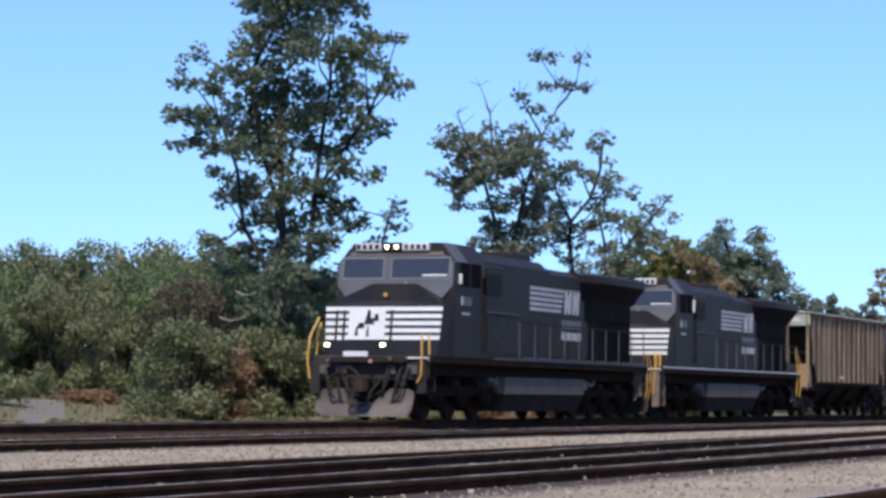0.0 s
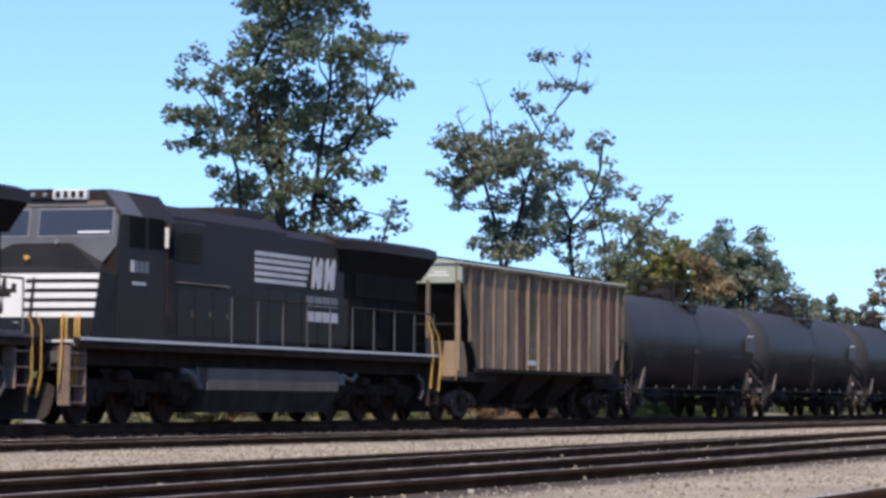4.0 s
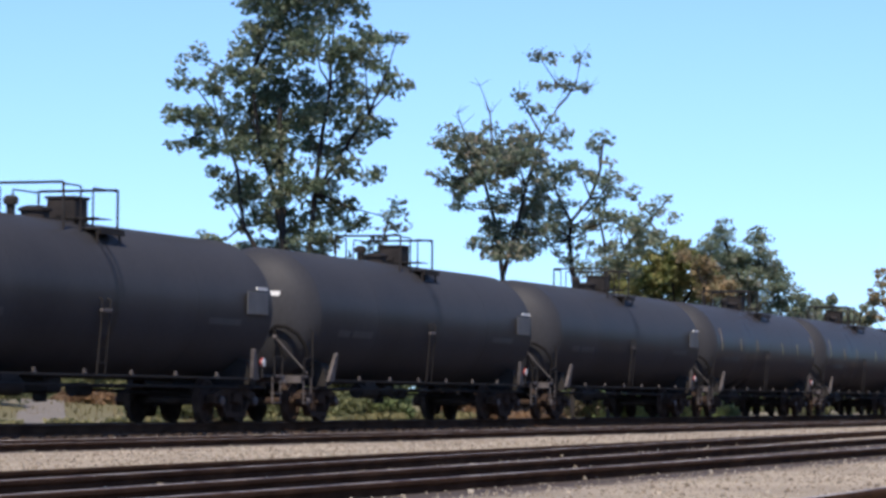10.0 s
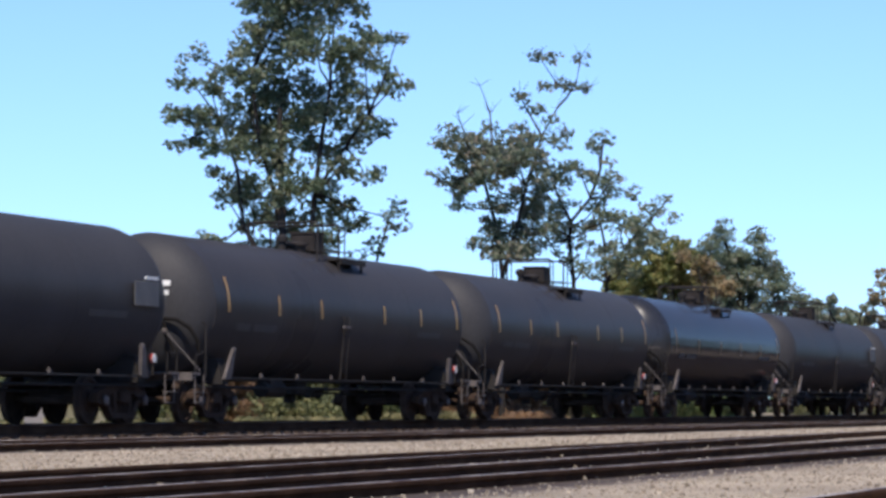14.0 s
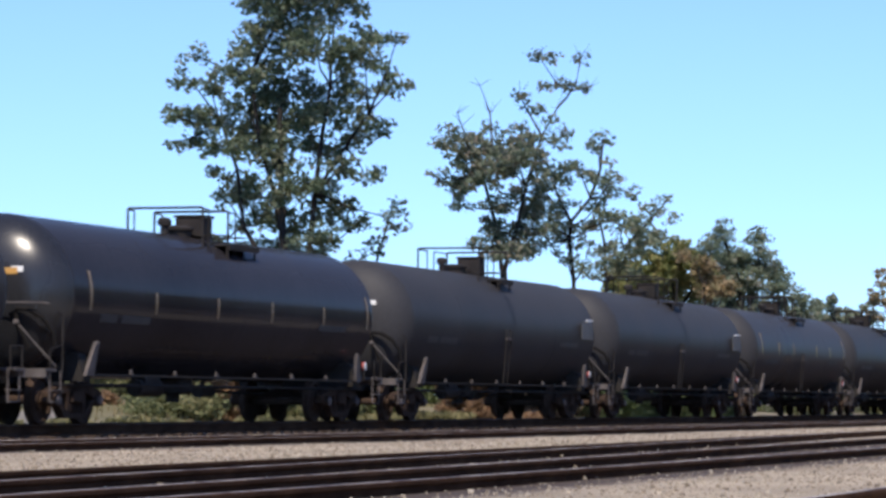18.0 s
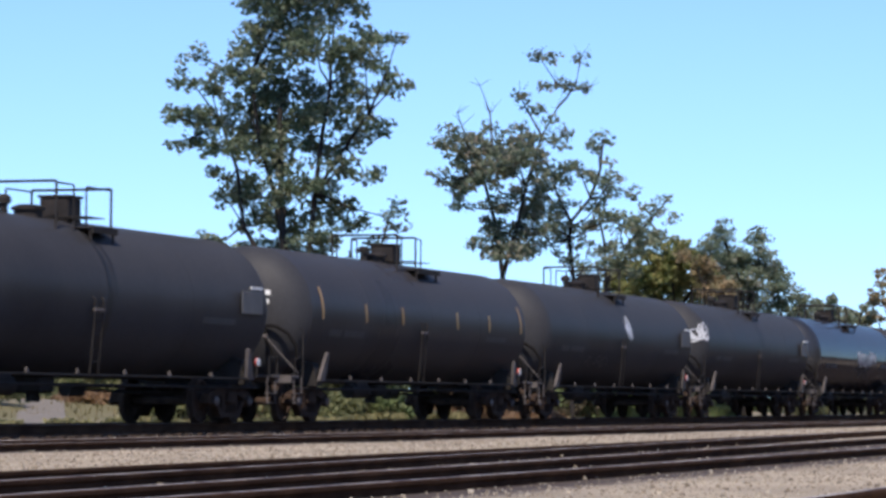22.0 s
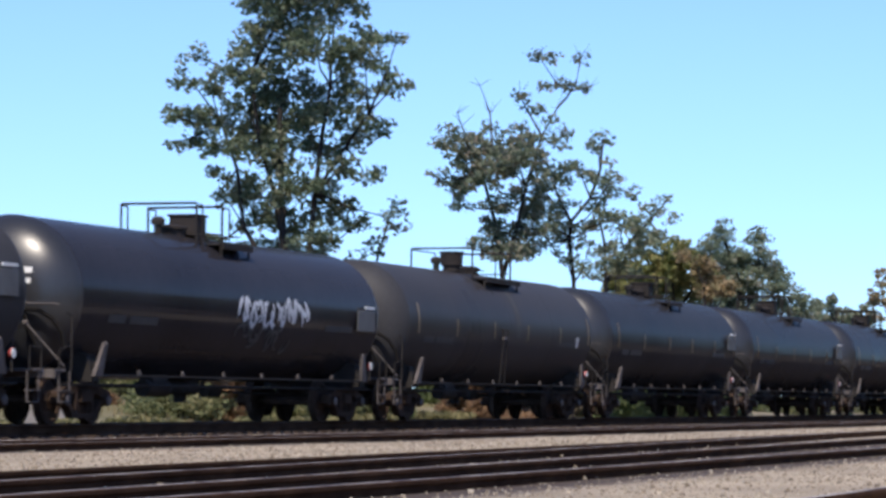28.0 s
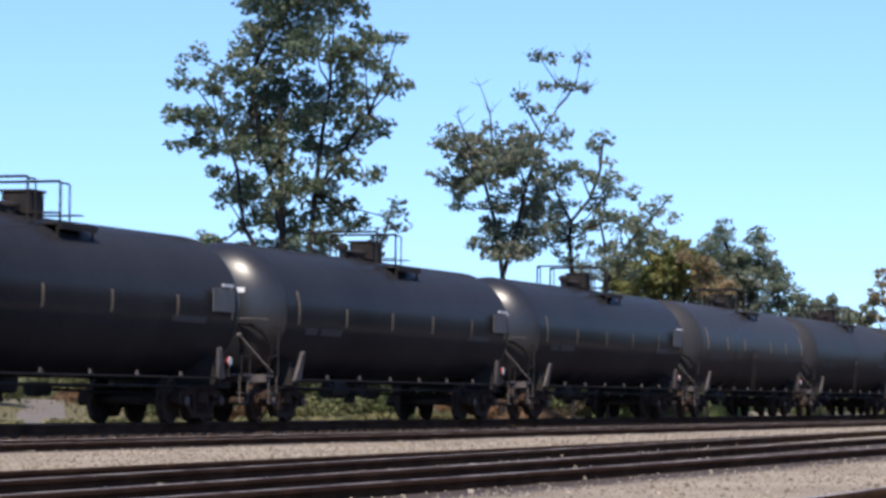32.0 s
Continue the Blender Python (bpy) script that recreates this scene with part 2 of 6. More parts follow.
LEAF_PALE = leafy("leaf_bush_olive", (0.1794, 0.2094, 0.1110), (0.2680, 0.2878, 0.1476), (0.3830, 0.3606, 0.1989), 0.5)
LEAF_DEAD = leafy("leaf_bush_withered", (0.115, 0.105, 0.070), (0.190, 0.165, 0.115), (0.280, 0.235, 0.170), 0.5)
LEAF_RUST = leafy("leaf_bush_rust", (0.238, 0.161, 0.098), (0.378, 0.245, 0.147), (0.532, 0.371, 0.231))
LEAF_WEED = leafy("leaf_yellow_weed", (0.2139, 0.2185, 0.1035), (0.3348, 0.3162, 0.1725), (0.500, 0.440, 0.240))
GRASS = leafy("dry_grass", (0.150, 0.135, 0.060), (0.230, 0.195, 0.100), (0.330, 0.265, 0.160))


def ground_material():
    """Ballast by the tracks, dry grass and bare tan earth behind them."""
    m = surface("ground_ballast_and_earth", (0.268, 0.216, 0.152), (0.515, 0.420, 0.302), 0.95, 0, 16, 0.5, 0.25, 0.5, world_space=True)
    n, l = m.node_tree.nodes, m.node_tree.links
    geo = n.new("ShaderNodeNewGeometry")
    sep = n.new("ShaderNodeSeparateXYZ")
    l.new(geo.outputs["Position"], sep.inputs[0])
    wob = n.new("ShaderNodeTexNoise")
    wob.inputs["Scale"].default_value, wob.inputs["Detail"].default_value = 0.12, 4
    l.new(geo.outputs["Position"], wob.inputs["Vector"])
    far = n.new("ShaderNodeMapRange")
    far.inputs["From Min"].default_value, far.inputs["From Max"].default_value = 3.0, 5.0
    l.new(sep.outputs["Y"], far.inputs["Value"])
    earth = n.new("ShaderNodeValToRGB")
    e = earth.color_ramp.elements
    e[0].position, e[0].color = 0.40, (0.30, 0.25, 0.20, 1)
    e[1].position, e[1].color = 0.60, (0.17, 0.15, 0.07, 1)
    l.new(wob.outputs["Fac"], earth.inputs[0])
    out = n["Principled BSDF"]
    old = out.inputs["Base Color"].links[0].from_socket
    # oily dark ballast in the beds of the tracks, dark grass behind the camera
    beds = n.new("ShaderNodeValToRGB")
    beds.color_ramp.interpolation = "LINEAR"
    lo, hi = -40.0, 10.0
    stops = ((-40.0, 1), (-29.0, 1), (-27.0, 0), (-18.75, 0), (-18.45, 1), (-13.9, 1), (-13.5, 0), (-7.6, 0), (-7.2, 1), (10.0, 1))
    e2 = beds.color_ramp.elements
    e2[0].position, e2[1].position = 0.0, 1.0
    e2[0].color = e2[1].color = (1, 1, 1, 1)
    for y, v in stops[1:-1]:
        el = e2.new((y - lo) / (hi - lo))
        el.color = (v, v, v, 1)
    span = n.new("ShaderNodeMapRange")
    span.inputs["From Min"].default_value, span.inputs["From Max"].default_value = lo, hi
    l.new(sep.outputs["Y"], span.inputs["Value"])
    l.new(span.outputs[0], beds.inputs[0])
    dark = n.new("ShaderNodeMix")
    dark.data_type = "RGBA"
    dark.inputs["B"].default_value = (0.068, 0.046, 0.032, 1)
    l.new(old, dark.inputs["A"])
    l.new(beds.outputs[0], dark.inputs["Factor"])
    old = dark.outputs["Result"]
    mix = n.new("ShaderNodeMix")
    mix.data_type = "RGBA"
    l.new(old, mix.inputs["A"])
    l.new(earth.outputs[0], mix.inputs["B"])
    l.new(far.outputs[0], mix.inputs["Factor"])
    l.new(mix.outputs["Result"], out.inputs["Base Color"])
    return m


GROUND = ground_material()


def stony():
    """Broken stones, each of its own tone from dark brown to pale tan."""
    m = surface("ballast_stone", (0.2, 0.17, 0.13), (0.5, 0.44, 0.35), 0.9, 0, 30, 3, 0.2, 0.5, world_space=True)
    n, l = m.node_tree.nodes, m.node_tree.links
    geo = n.new("ShaderNodeNewGeometry")
    ramp = n.new("ShaderNodeValToRGB")
    e = ramp.color_ramp.elements
    e[0].position, e[0].color = 0.0, (0.165, 0.132, 0.096, 1)
    e[1].position, e[1].color = 1.0, (0.53, 0.45, 0.345, 1)
    for at, tone in ((0.25, (0.25, 0.205, 0.152, 1)), (0.65, (0.33, 0.285, 0.22, 1)), (0.9, (0.44, 0.385, 0.305, 1))):
        e.new(at).color = tone
    l.new(geo.outputs["Random Per Island"], ramp.inputs[0])
    l.new(ramp.outputs[0], n["Principled BSDF"].inputs["Base Color"])
    return m


STONE = stony()


# ---- building blocks ----
class Shape:
    """Collects faces of one part."""

    def __init__(self):
        self.v, self.f = [], []

    def add(self, verts, faces):
        o = len(self.v)
        self.v += [tuple(p) for p in verts]
        self.f += [tuple(i + o for i in f) for f in faces]
        return self

    def box(self, x0, x1, y0, y1, z0, z1, b=0.0):
        """A box whose edges are cut by b."""
        if b <= 0:
            return self.add([(x, y, z) for x in (x0, x1) for y in (y0, y1) for z in (z0, z1)],
                            [(0, 1, 3, 2), (4, 6, 7, 5), (0, 4, 5, 1), (2, 3, 7, 6), (0, 2, 6, 4), (1, 5, 7, 3)])
        pts = [(x, y) for x, y in ((x0 + b, y0), (x1 - b, y0), (x1, y0 + b), (x1, y1 - b), (x1 - b, y1), (x0 + b, y1), (x0, y1 - b), (x0, y0 + b))]
        cx, cy = (x0 + x1) / 2, (y0 + y1) / 2
        kx, ky = 1 - 2 * b / max(x1 - x0, 1e-6), 1 - 2 * b / max(y1 - y0, 1e-6)
        small = [(cx + (x - cx) * kx, cy + (y - cy) * ky) for x, y in pts]
        rings = [[(x, y, z0) for x, y in small], [(x, y, z0 + b) for x, y in pts], [(x, y, z1 - b) for x, y in pts], [(x, y, z1) for x, y in small]]
        return self.loft(rings)

    def loft(self, rings, caps=True, closed=True):
        n = len(rings[0])
        faces = []
        for r in range(len(rings) - 1):
            for i in range(n if closed else n - 1):
                j = (i + 1) % n
                faces.append((r * n + i, r * n + j, (r + 1) * n + j, (r + 1) * n + i))
        if caps:
            faces.append(tuple(range(n)))
            faces.append(tuple(range((len(rings) - 1) * n, len(rings) * n)))
        return self.add([p for r in rings for p in r], faces)

    def prism(self, outline, axis, a, b):
        """An outline of two coordinates, drawn out along an axis from a to b."""
        place = {"x": lambda u, v, w: (w, u, v), "y": lambda u, v, w: (u, w, v), "z": lambda u, v, w: (u, v, w)}[axis]
        return self.loft([[place(u, v, w) for u, v in outline] for w in (a, b)])

    def rod(self, p, q, r, n=6, r2=None):
        p, q = Vector(p), Vector(q)
        d = (q - p)
        if d.length < 1e-6:
            return self
        d.normalize()
        s = d.orthogonal().normalized()
        t = d.cross(s)
        r2 = r if r2 is None else r2
        ring = [(math.cos(2 * math.pi * i / n), math.sin(2 * math.pi * i / n)) for i in range(n)]
        return self.loft([[p + r * (c * s + k * t) for c, k in ring], [q + r2 * (c * s + k * t) for c, k in ring]])

    def tube(self, pts, radii, n=6):
        """One bent tube through the points."""
        pts = [Vector(p) for p in pts]
        ways = [(b - a).normalized() for a, b in zip(pts, pts[1:])]
        rings, side = [], ways[0].orthogonal().normalized()
        for i, p in enumerate(pts):
            d = ways[0] if i == 0 else ways[-1] if i == len(pts) - 1 else ways[i - 1] + ways[i]
            d = d.normalized() if d.length > 1e-4 else ways[i]
            side = side - d * side.dot(d)
            side = side.normalized() if side.length > 1e-4 else d.orthogonal().normalized()
            up = d.cross(side)
            rings.append([p + radii[i] * (math.cos(2 * math.pi * k / n) * side + math.sin(2 * math.pi * k / n) * up) for k in range(n)])
        return self.loft(rings)

    def path(self, pts, r, n=6):
        return self.tube(pts, [r] * len(pts), n)

    def turned(self, profile, axis="y", n=20):
        """A lathe form: (place along the axis, radius)."""
        rings = []
        for a, r in profile:
            ring = []
            for i in range(n):
                c, k = r * math.cos(2 * math.pi * i / n), r * math.sin(2 * math.pi * i / n)
                ring.append({"x": (a, c, k), "y": (c, a, k), "z": (c, k, a)}[axis])
            rings.append(ring)
        return self.loft(rings)


def make_mesh(name, shape, material, smooth=35, fix=True):
    me = bpy.data.meshes.new(name)
    me.from_pydata(shape.v, [], shape.f)
    if fix:
        bm = bmesh.new()
        bm.from_mesh(me)
        bmesh.ops.recalc_face_normals(bm, faces=bm.faces)
        bm.to_mesh(me)
        bm.free()
    if smooth:
        me.shade_smooth()
        me.set_sharp_from_angle(angle=radians(smooth))
    me.materials.append(material)
    return me


def part(name, shape, material, parent, label="", smooth=35, fix=True, at=None):
    ob = new(name, make_mesh(name, shape, material, smooth, fix))
    ob.parent = parent
    if at:
        ob.location = at
    if label:
        tagged(ob, label)
    return ob


def lone(name, shape, material, label, category, group="", kind="", smooth=35, fix=True):
    ob = new(name, make_mesh(name, shape, material, smooth, fix))
    return tagged(ob, label, category, group, kind)


def thing(name, label, category, group="", at=(0, 0, 0)):
    ob = new(name)
    ob.location = at
    return tagged(ob, label, category, group)


# ---- ground, tracks ----
def ground_height(x, y):
    if y < -22:
        return -0.21 - 0.74 * min(1, (-22 - y) / 4)
    if y < -14:
        return -0.205
    if y < 3:
        return -0.235
    if y < 6:
        return -0.24 - 0.2 * (y - 3) / 3
    if y < 16:
        return -0.44 + 0.80 * (y - 6) / 10
    return 0.36 + 0.25 * min(1, (y - 16) / 20) + max(0, y - 400) * 0.002


def build_ground():
    xs = [-2500, -800, -300, -120] + [i * 6.0 for i in range(-10, 51)] + [350, 450, 700, 1200, 2500, 4000]
    ys = [-1500, -400, -120, -60, -40, -34, -30, -28, -26, -24, -22.5, -22, -19, -15, -12, -10, -5, 0, 3, 6, 9, 12, 16, 20, 26, 32, 38, 42, 50, 65, 90, 130, 200, 300, 400, 700, 1500, 3000]
    s = Shape()
    rows = []
    for y in ys:
        for x in xs:
            w = 0.03 * noise.noise((x * 0.2, y * 0.5, 0)) if -10 < y < 200 else 0
            if y > 5:
                w += 0.15 * noise.noise((x * 0.06, y * 0.06, 3))
            rows.append((x, y, ground_height(x, y) + w))
    n = len(xs)
    s.add(rows, [(j * n + i, j * n + i + 1, (j + 1) * n + i + 1, (j + 1) * n + i) for j in range(len(ys) - 1) for i in range(n - 1)])
    lone("ground", s, GROUND, "pale gravel yard ground running into dry grass and earth", "ground", kind="structure", smooth=60)


RAIL_PROFILE = [(-0.069, 0.0), (0.069, 0.0), (0.069, 0.012), (0.010, 0.034), (0.010, 0.135), (0.036, 0.148), (0.036, 0.176), (0.028, 0.182),
                (-0.028, 0.182), (-0.036, 0.176), (-0.036, 0.148), (-0.010, 0.135), (-0.010, 0.034), (-0.069, 0.012)]


def build_rail(parent, y0, slope, top, x0, x1, bright=True):
    """A rail from x0 to x1; at x = 0 it lies at y0 and drifts by slope."""
    s = Shape()
    base = top - 0.182
    s.loft([[(x, y0 + slope * x + u, base + v) for u, v in RAIL_PROFILE] for x in (x0, x1)])
    rail = part("rail", s, RAIL_SIDE, parent, "rusty brown steel rail", smooth=0)
    if bright:
        t = Shape()
        t.loft([[(x, y0 + slope * x + u, top + v) for u, v in ((-0.024, 0.0005), (0.024, 0.0005), (0.020, 0.004), (-0.020, 0.004))] for x in (x0, x1)])
        part("running_surface", t, RAIL_TOP, rail, "worn shiny rail head", smooth=0)
    return rail


def build_track(name, label, rails, top, x0, x1, ties, tie_x):
    """rails: place at x = 0, drift, worn bright or not, first and last x."""
    tr = tagged(new(name), label, "railway track", kind="structure")
    for y, lean, bright, xa, xb in rails:
        build_rail(tr, y, lean, top, max(x0, xa), min(x1, xb), bright)
    mid = sum(r[0] for r in rails) / len(rails)
    slope = sum(r[1] for r in rails) / len(rails)
    half = 1.3
    s = Shape().box(-0.115, 0.115, -half, half, -0.12, 0.0, 0.012)
    me = make_mesh("tie", s, TIE, 0)
    rnd = random.Random(len(name) + int(mid * 10))
    for i in range(ties):
        x = tie_x + i * 0.53 + rnd.uniform(-0.03, 0.03)
        o = new("tie", me)
        o.parent = tr
        o.location = (x, mid + slope * x + rnd.uniform(-0.06, 0.06), top - 0.188 + rnd.uniform(-0.012, 0.0))
        o.rotation_euler = (0, 0, rnd.uniform(-0.015, 0.015))
    # tie plates with spikes
    pl = Shape().box(-0.09, 0.09, -0.16, 0.16, 0.0, 0.014).box(-0.05, -0.02, -0.10, -0.075, 0.012, 0.05).box(0.02, 0.05, -0.10, -0.075, 0.012, 0.05)
    pme = make_mesh("tie_plate", pl, RAIL_SIDE, 0)
    for y, lean, bright, xa, xb in rails:
        for i in range(0, ties, 2):
            x = tie_x + i * 0.53
            o = new("tie_plate", pme)
            o.parent = tr
            o.location = (x, y + lean * x, top - 0.1835)
    return tr


def build_stones():
    """Loose ballast stones on the gravel strips nearest to the camera."""
    rnd = random.Random(5)
    s = Shape()
    octa = [(1, 0, 0), (-1, 0, 0), (0, 1, 0), (0, -1, 0), (0, 0, 1), (0, 0, -1)]
    faces = [(0, 2, 4), (2, 1, 4), (1, 3, 4), (3, 0, 4), (2, 0, 5), (1, 2, 5), (3, 1, 5), (0, 3, 5)]
    for y0, y1, x0, x1, count in ((-21.2, -18.4, 14, 60, 7000), (-13.4, -7.5, 22, 110, 12000), (-25, -21.8, 8, 30, 2000), (-18.4, -14.0, 16, 70, 3500), (-7.3, -1.6, 24, 100, 3500)):
        for i in range(count):
            x, y = x0 + (x1 - x0) * rnd.random() ** 1.5, rnd.uniform(y0, y1)
            r = rnd.uniform(0.008, 0.020) * (1.3 if y > -14 else 0.9) if rnd.random() < 0.93 else rnd.uniform(0.02, 0.036)
            q = Euler((rnd.uniform(0, 6), rnd.uniform(0, 6), rnd.uniform(0, 6))).to_matrix()
            z = ground_height(x, y) + r * 0.25
            s.add([Vector((x, y, z)) + q @ Vector((a * r * rnd.uniform(0.7, 1.25), b * r * rnd.uniform(0.7, 1.25), c * r * rnd.uniform(0.5, 0.9))) for a, b, c in octa], faces)
    lone("ballast_stones", s, STONE, "loose pale ballast stones between the tracks", "gravel", kind="stuff", smooth=0, fix=False)


# ---- rolling stock: running gear ----
FREIGHT_R, LOCO_R = 0.457, 0.533
wheelsets = {"freight": [], "loco": []}


def wheelset_shape(r):
    s = Shape()
    for k in (-1, 1):
        s.turned([(k * 0.715, 0.10), (k * 0.715, r * 0.82), (k * 0.69, r * 0.86), (k * 0.69, r + 0.025), (k * 0.72, r + 0.025), (k * 0.735, r), (k * 0.83, r - 0.006),
                  (k * 0.83, r * 0.84), (k * 0.79, r * 0.80), (k * 0.775, r * 0.45), (k * 0.82, r * 0.36), (k * 0.82, 0.09)], "y", 24)
    s.turned([(-0.98, 0.075), (-0.70, 0.085), (0.70, 0.085), (0.98, 0.075)], "y", 12)
    for k in range(3):
        a = 2 * math.pi * k / 3
        s.rod((0.055 * math.cos(a), -0.975, 0.055 * math.sin(a)), (0.055 * math.cos(a), -1.0, 0.055 * math.sin(a)), 0.014, 6)
    return s


WHEELSET = {"freight": make_mesh("wheelset", wheelset_shape(FREIGHT_R), WHEEL, 40), "loco": make_mesh("wheelset", wheelset_shape(LOCO_R), WHEEL, 40)}


def add_wheelset(parent, x, sort):
    o = new("wheelset", WHEELSET[sort])
    o.parent = parent
    o.matrix_parent_inverse = Matrix.Translation((x, 0, FREIGHT_R if sort == "freight" else LOCO_R))
    o.rotation_mode = "QUATERNION"
    wheelsets[sort].append(o)
    return o


def freight_truck(parent, x, paint=None):
    """A three-piece truck: bolster, two cast side frames with springs, two wheelsets."""
    s = Shape().box(-0.19, 0.19, -1.16, 1.16, 0.40, 0.66, 0.03).turned([(0.6, 0.2), (0.76, 0.2)], "z", 16)
    truck = part("truck", s, TRUCK, parent, "cast steel freight truck", at=(x, 0, 0))
    for side in (-1, 1):
        y0, y1 = side * 0.93, side * 1.10
        f = Shape()
        top = [(-1.12, 0.60), (-0.95, 0.66), (-0.40, 0.76), (0.40, 0.76), (0.95, 0.66), (1.12, 0.60), (1.12, 0.42), (0.98, 0.36), (0.80, 0.50), (0.36, 0.62), (-0.36, 0.62), (-0.80, 0.50), (-0.98, 0.36), (-1.12, 0.42)]
        low = [(-0.86, 0.50), (-0.60, 0.40), (-0.42, 0.22), (0.42, 0.22), (0.60, 0.40), (0.86, 0.50), (0.62, 0.27), (0.46, 0.12), (-0.46, 0.12), (-0.62, 0.27)]
        f.prism(top, "y", min(y0, y1), max(y0, y1))
        f.prism(low, "y", min(y0, y1), max(y0, y1))
        for k in (-1, 1):
            f.box(k * 0.34 - 0.05, k * 0.34 + 0.05, min(y0, y1), max(y0, y1), 0.2, 0.65)
            f.rod((k * 0.89, side * 0.9, 0.457), (k * 0.89, side * 1.17, 0.457), 0.115, 12)
        for k in (-0.18, 0, 0.18):
            for z in (0.24, 0.28, 0.32, 0.36):
                f.rod((k, side * 1.02, z), (k, side * 1.02, z + 0.026), 0.068, 10)
        frame_part = part("side_frame", f, paint or TRUCK, truck)
        for k in (-0.89, 0.89):
            c = Shape().turned([(1.172, 0.10), (1.20, 0.085), (1.215, 0.04)], "y", 12)
            c.v = [(px + k, side * py, pz + 0.457) for px, py, pz in c.v]
            part("bearing_cap", c, PLATE, frame_part, "dusty grey bearing cap")
    for k in (-0.89, 0.89):
        add_wheelset(truck, k, "freight")
    return truck


def coupler_shape(x, d):
    """Draft gear, shank and knuckle; d is the way that it points along x."""
    s = Shape()
    s.box(min(x, x - d * 0.62), max(x, x - d * 0.62), -0.075, 0.075, 0.76, 0.93, 0.02)
    s.prism([(x + d * 0.05, -0.14), (x + d * 0.02, 0.02), (x - d * 0.10, 0.17), (x - d * 0.26, 0.15), (x - d * 0.30, -0.12), (x - d * 0.10, -0.20)], "z", 0.70, 0.99)
    s.path([(x - d * 0.35, 0.25, 0.85), (x - d * 0.22, 0.25, 0.45), (x - d * 0.05, 0.22, 0.32), (x + d * 0.02, 0.10, 0.36)], 0.025, 6)
    return s


# ---- tank cars ----
TANK_HALF = 9.2
TANK_Z, TANK_R = 2.37, 1.50


def tank_surface(x, angle, lift=0.006):
    """A point of the near side of the tank; angle is degrees above the level of its axis."""
    a, r = radians(angle), TANK_R
    past = (abs(x) - TANK_HALF + 1.32) / 0.76
    if past > 0:
        r = TANK_R * math.sin(math.acos(min(0.995, past))) ** 0.92
        x += math.copysign(lift, x)
    return (x, -(r + lift) * math.cos(a), TANK_Z + (r + lift) * math.sin(a))


def patch(x0, x1, a0, a1, lift=0.006, nx=2, na=6):
    s = Shape()
    pts = [tank_surface(x0 + (x1 - x0) * i / nx, a0 + (a1 - a0) * j / na, lift) for i in range(nx + 1) for j in range(na + 1)]
    s.add(pts, [(i * (na + 1) + j, (i + 1) * (na + 1) + j, (i + 1) * (na + 1) + j + 1, i * (na + 1) + j + 1) for i in range(nx) for j in range(na)])
    return s


def head_patch(y0, y1, z0, z1, lift=0.008, n=4):
    """A patch laid over the leading head between two widths and two heights."""
    pts = []
    for i in range(n + 1):
        for j in range(n + 1):
            y, z = y0 + (y1 - y0) * i / n, z0 + (z1 - z0) * j / n
            past = math.cos(math.asin((math.hypot(y, z - TANK_Z) / TANK_R) ** (1 / 0.92)))
            pts.append((-(TANK_HALF - 1.32 + 0.76 * past + lift), y, z))
    w = n + 1
    return Shape().add(pts, [(i * w + j, i * w + j + 1, (i + 1) * w + j + 1, (i + 1) * w + j) for i in range(n) for j in range(n)])


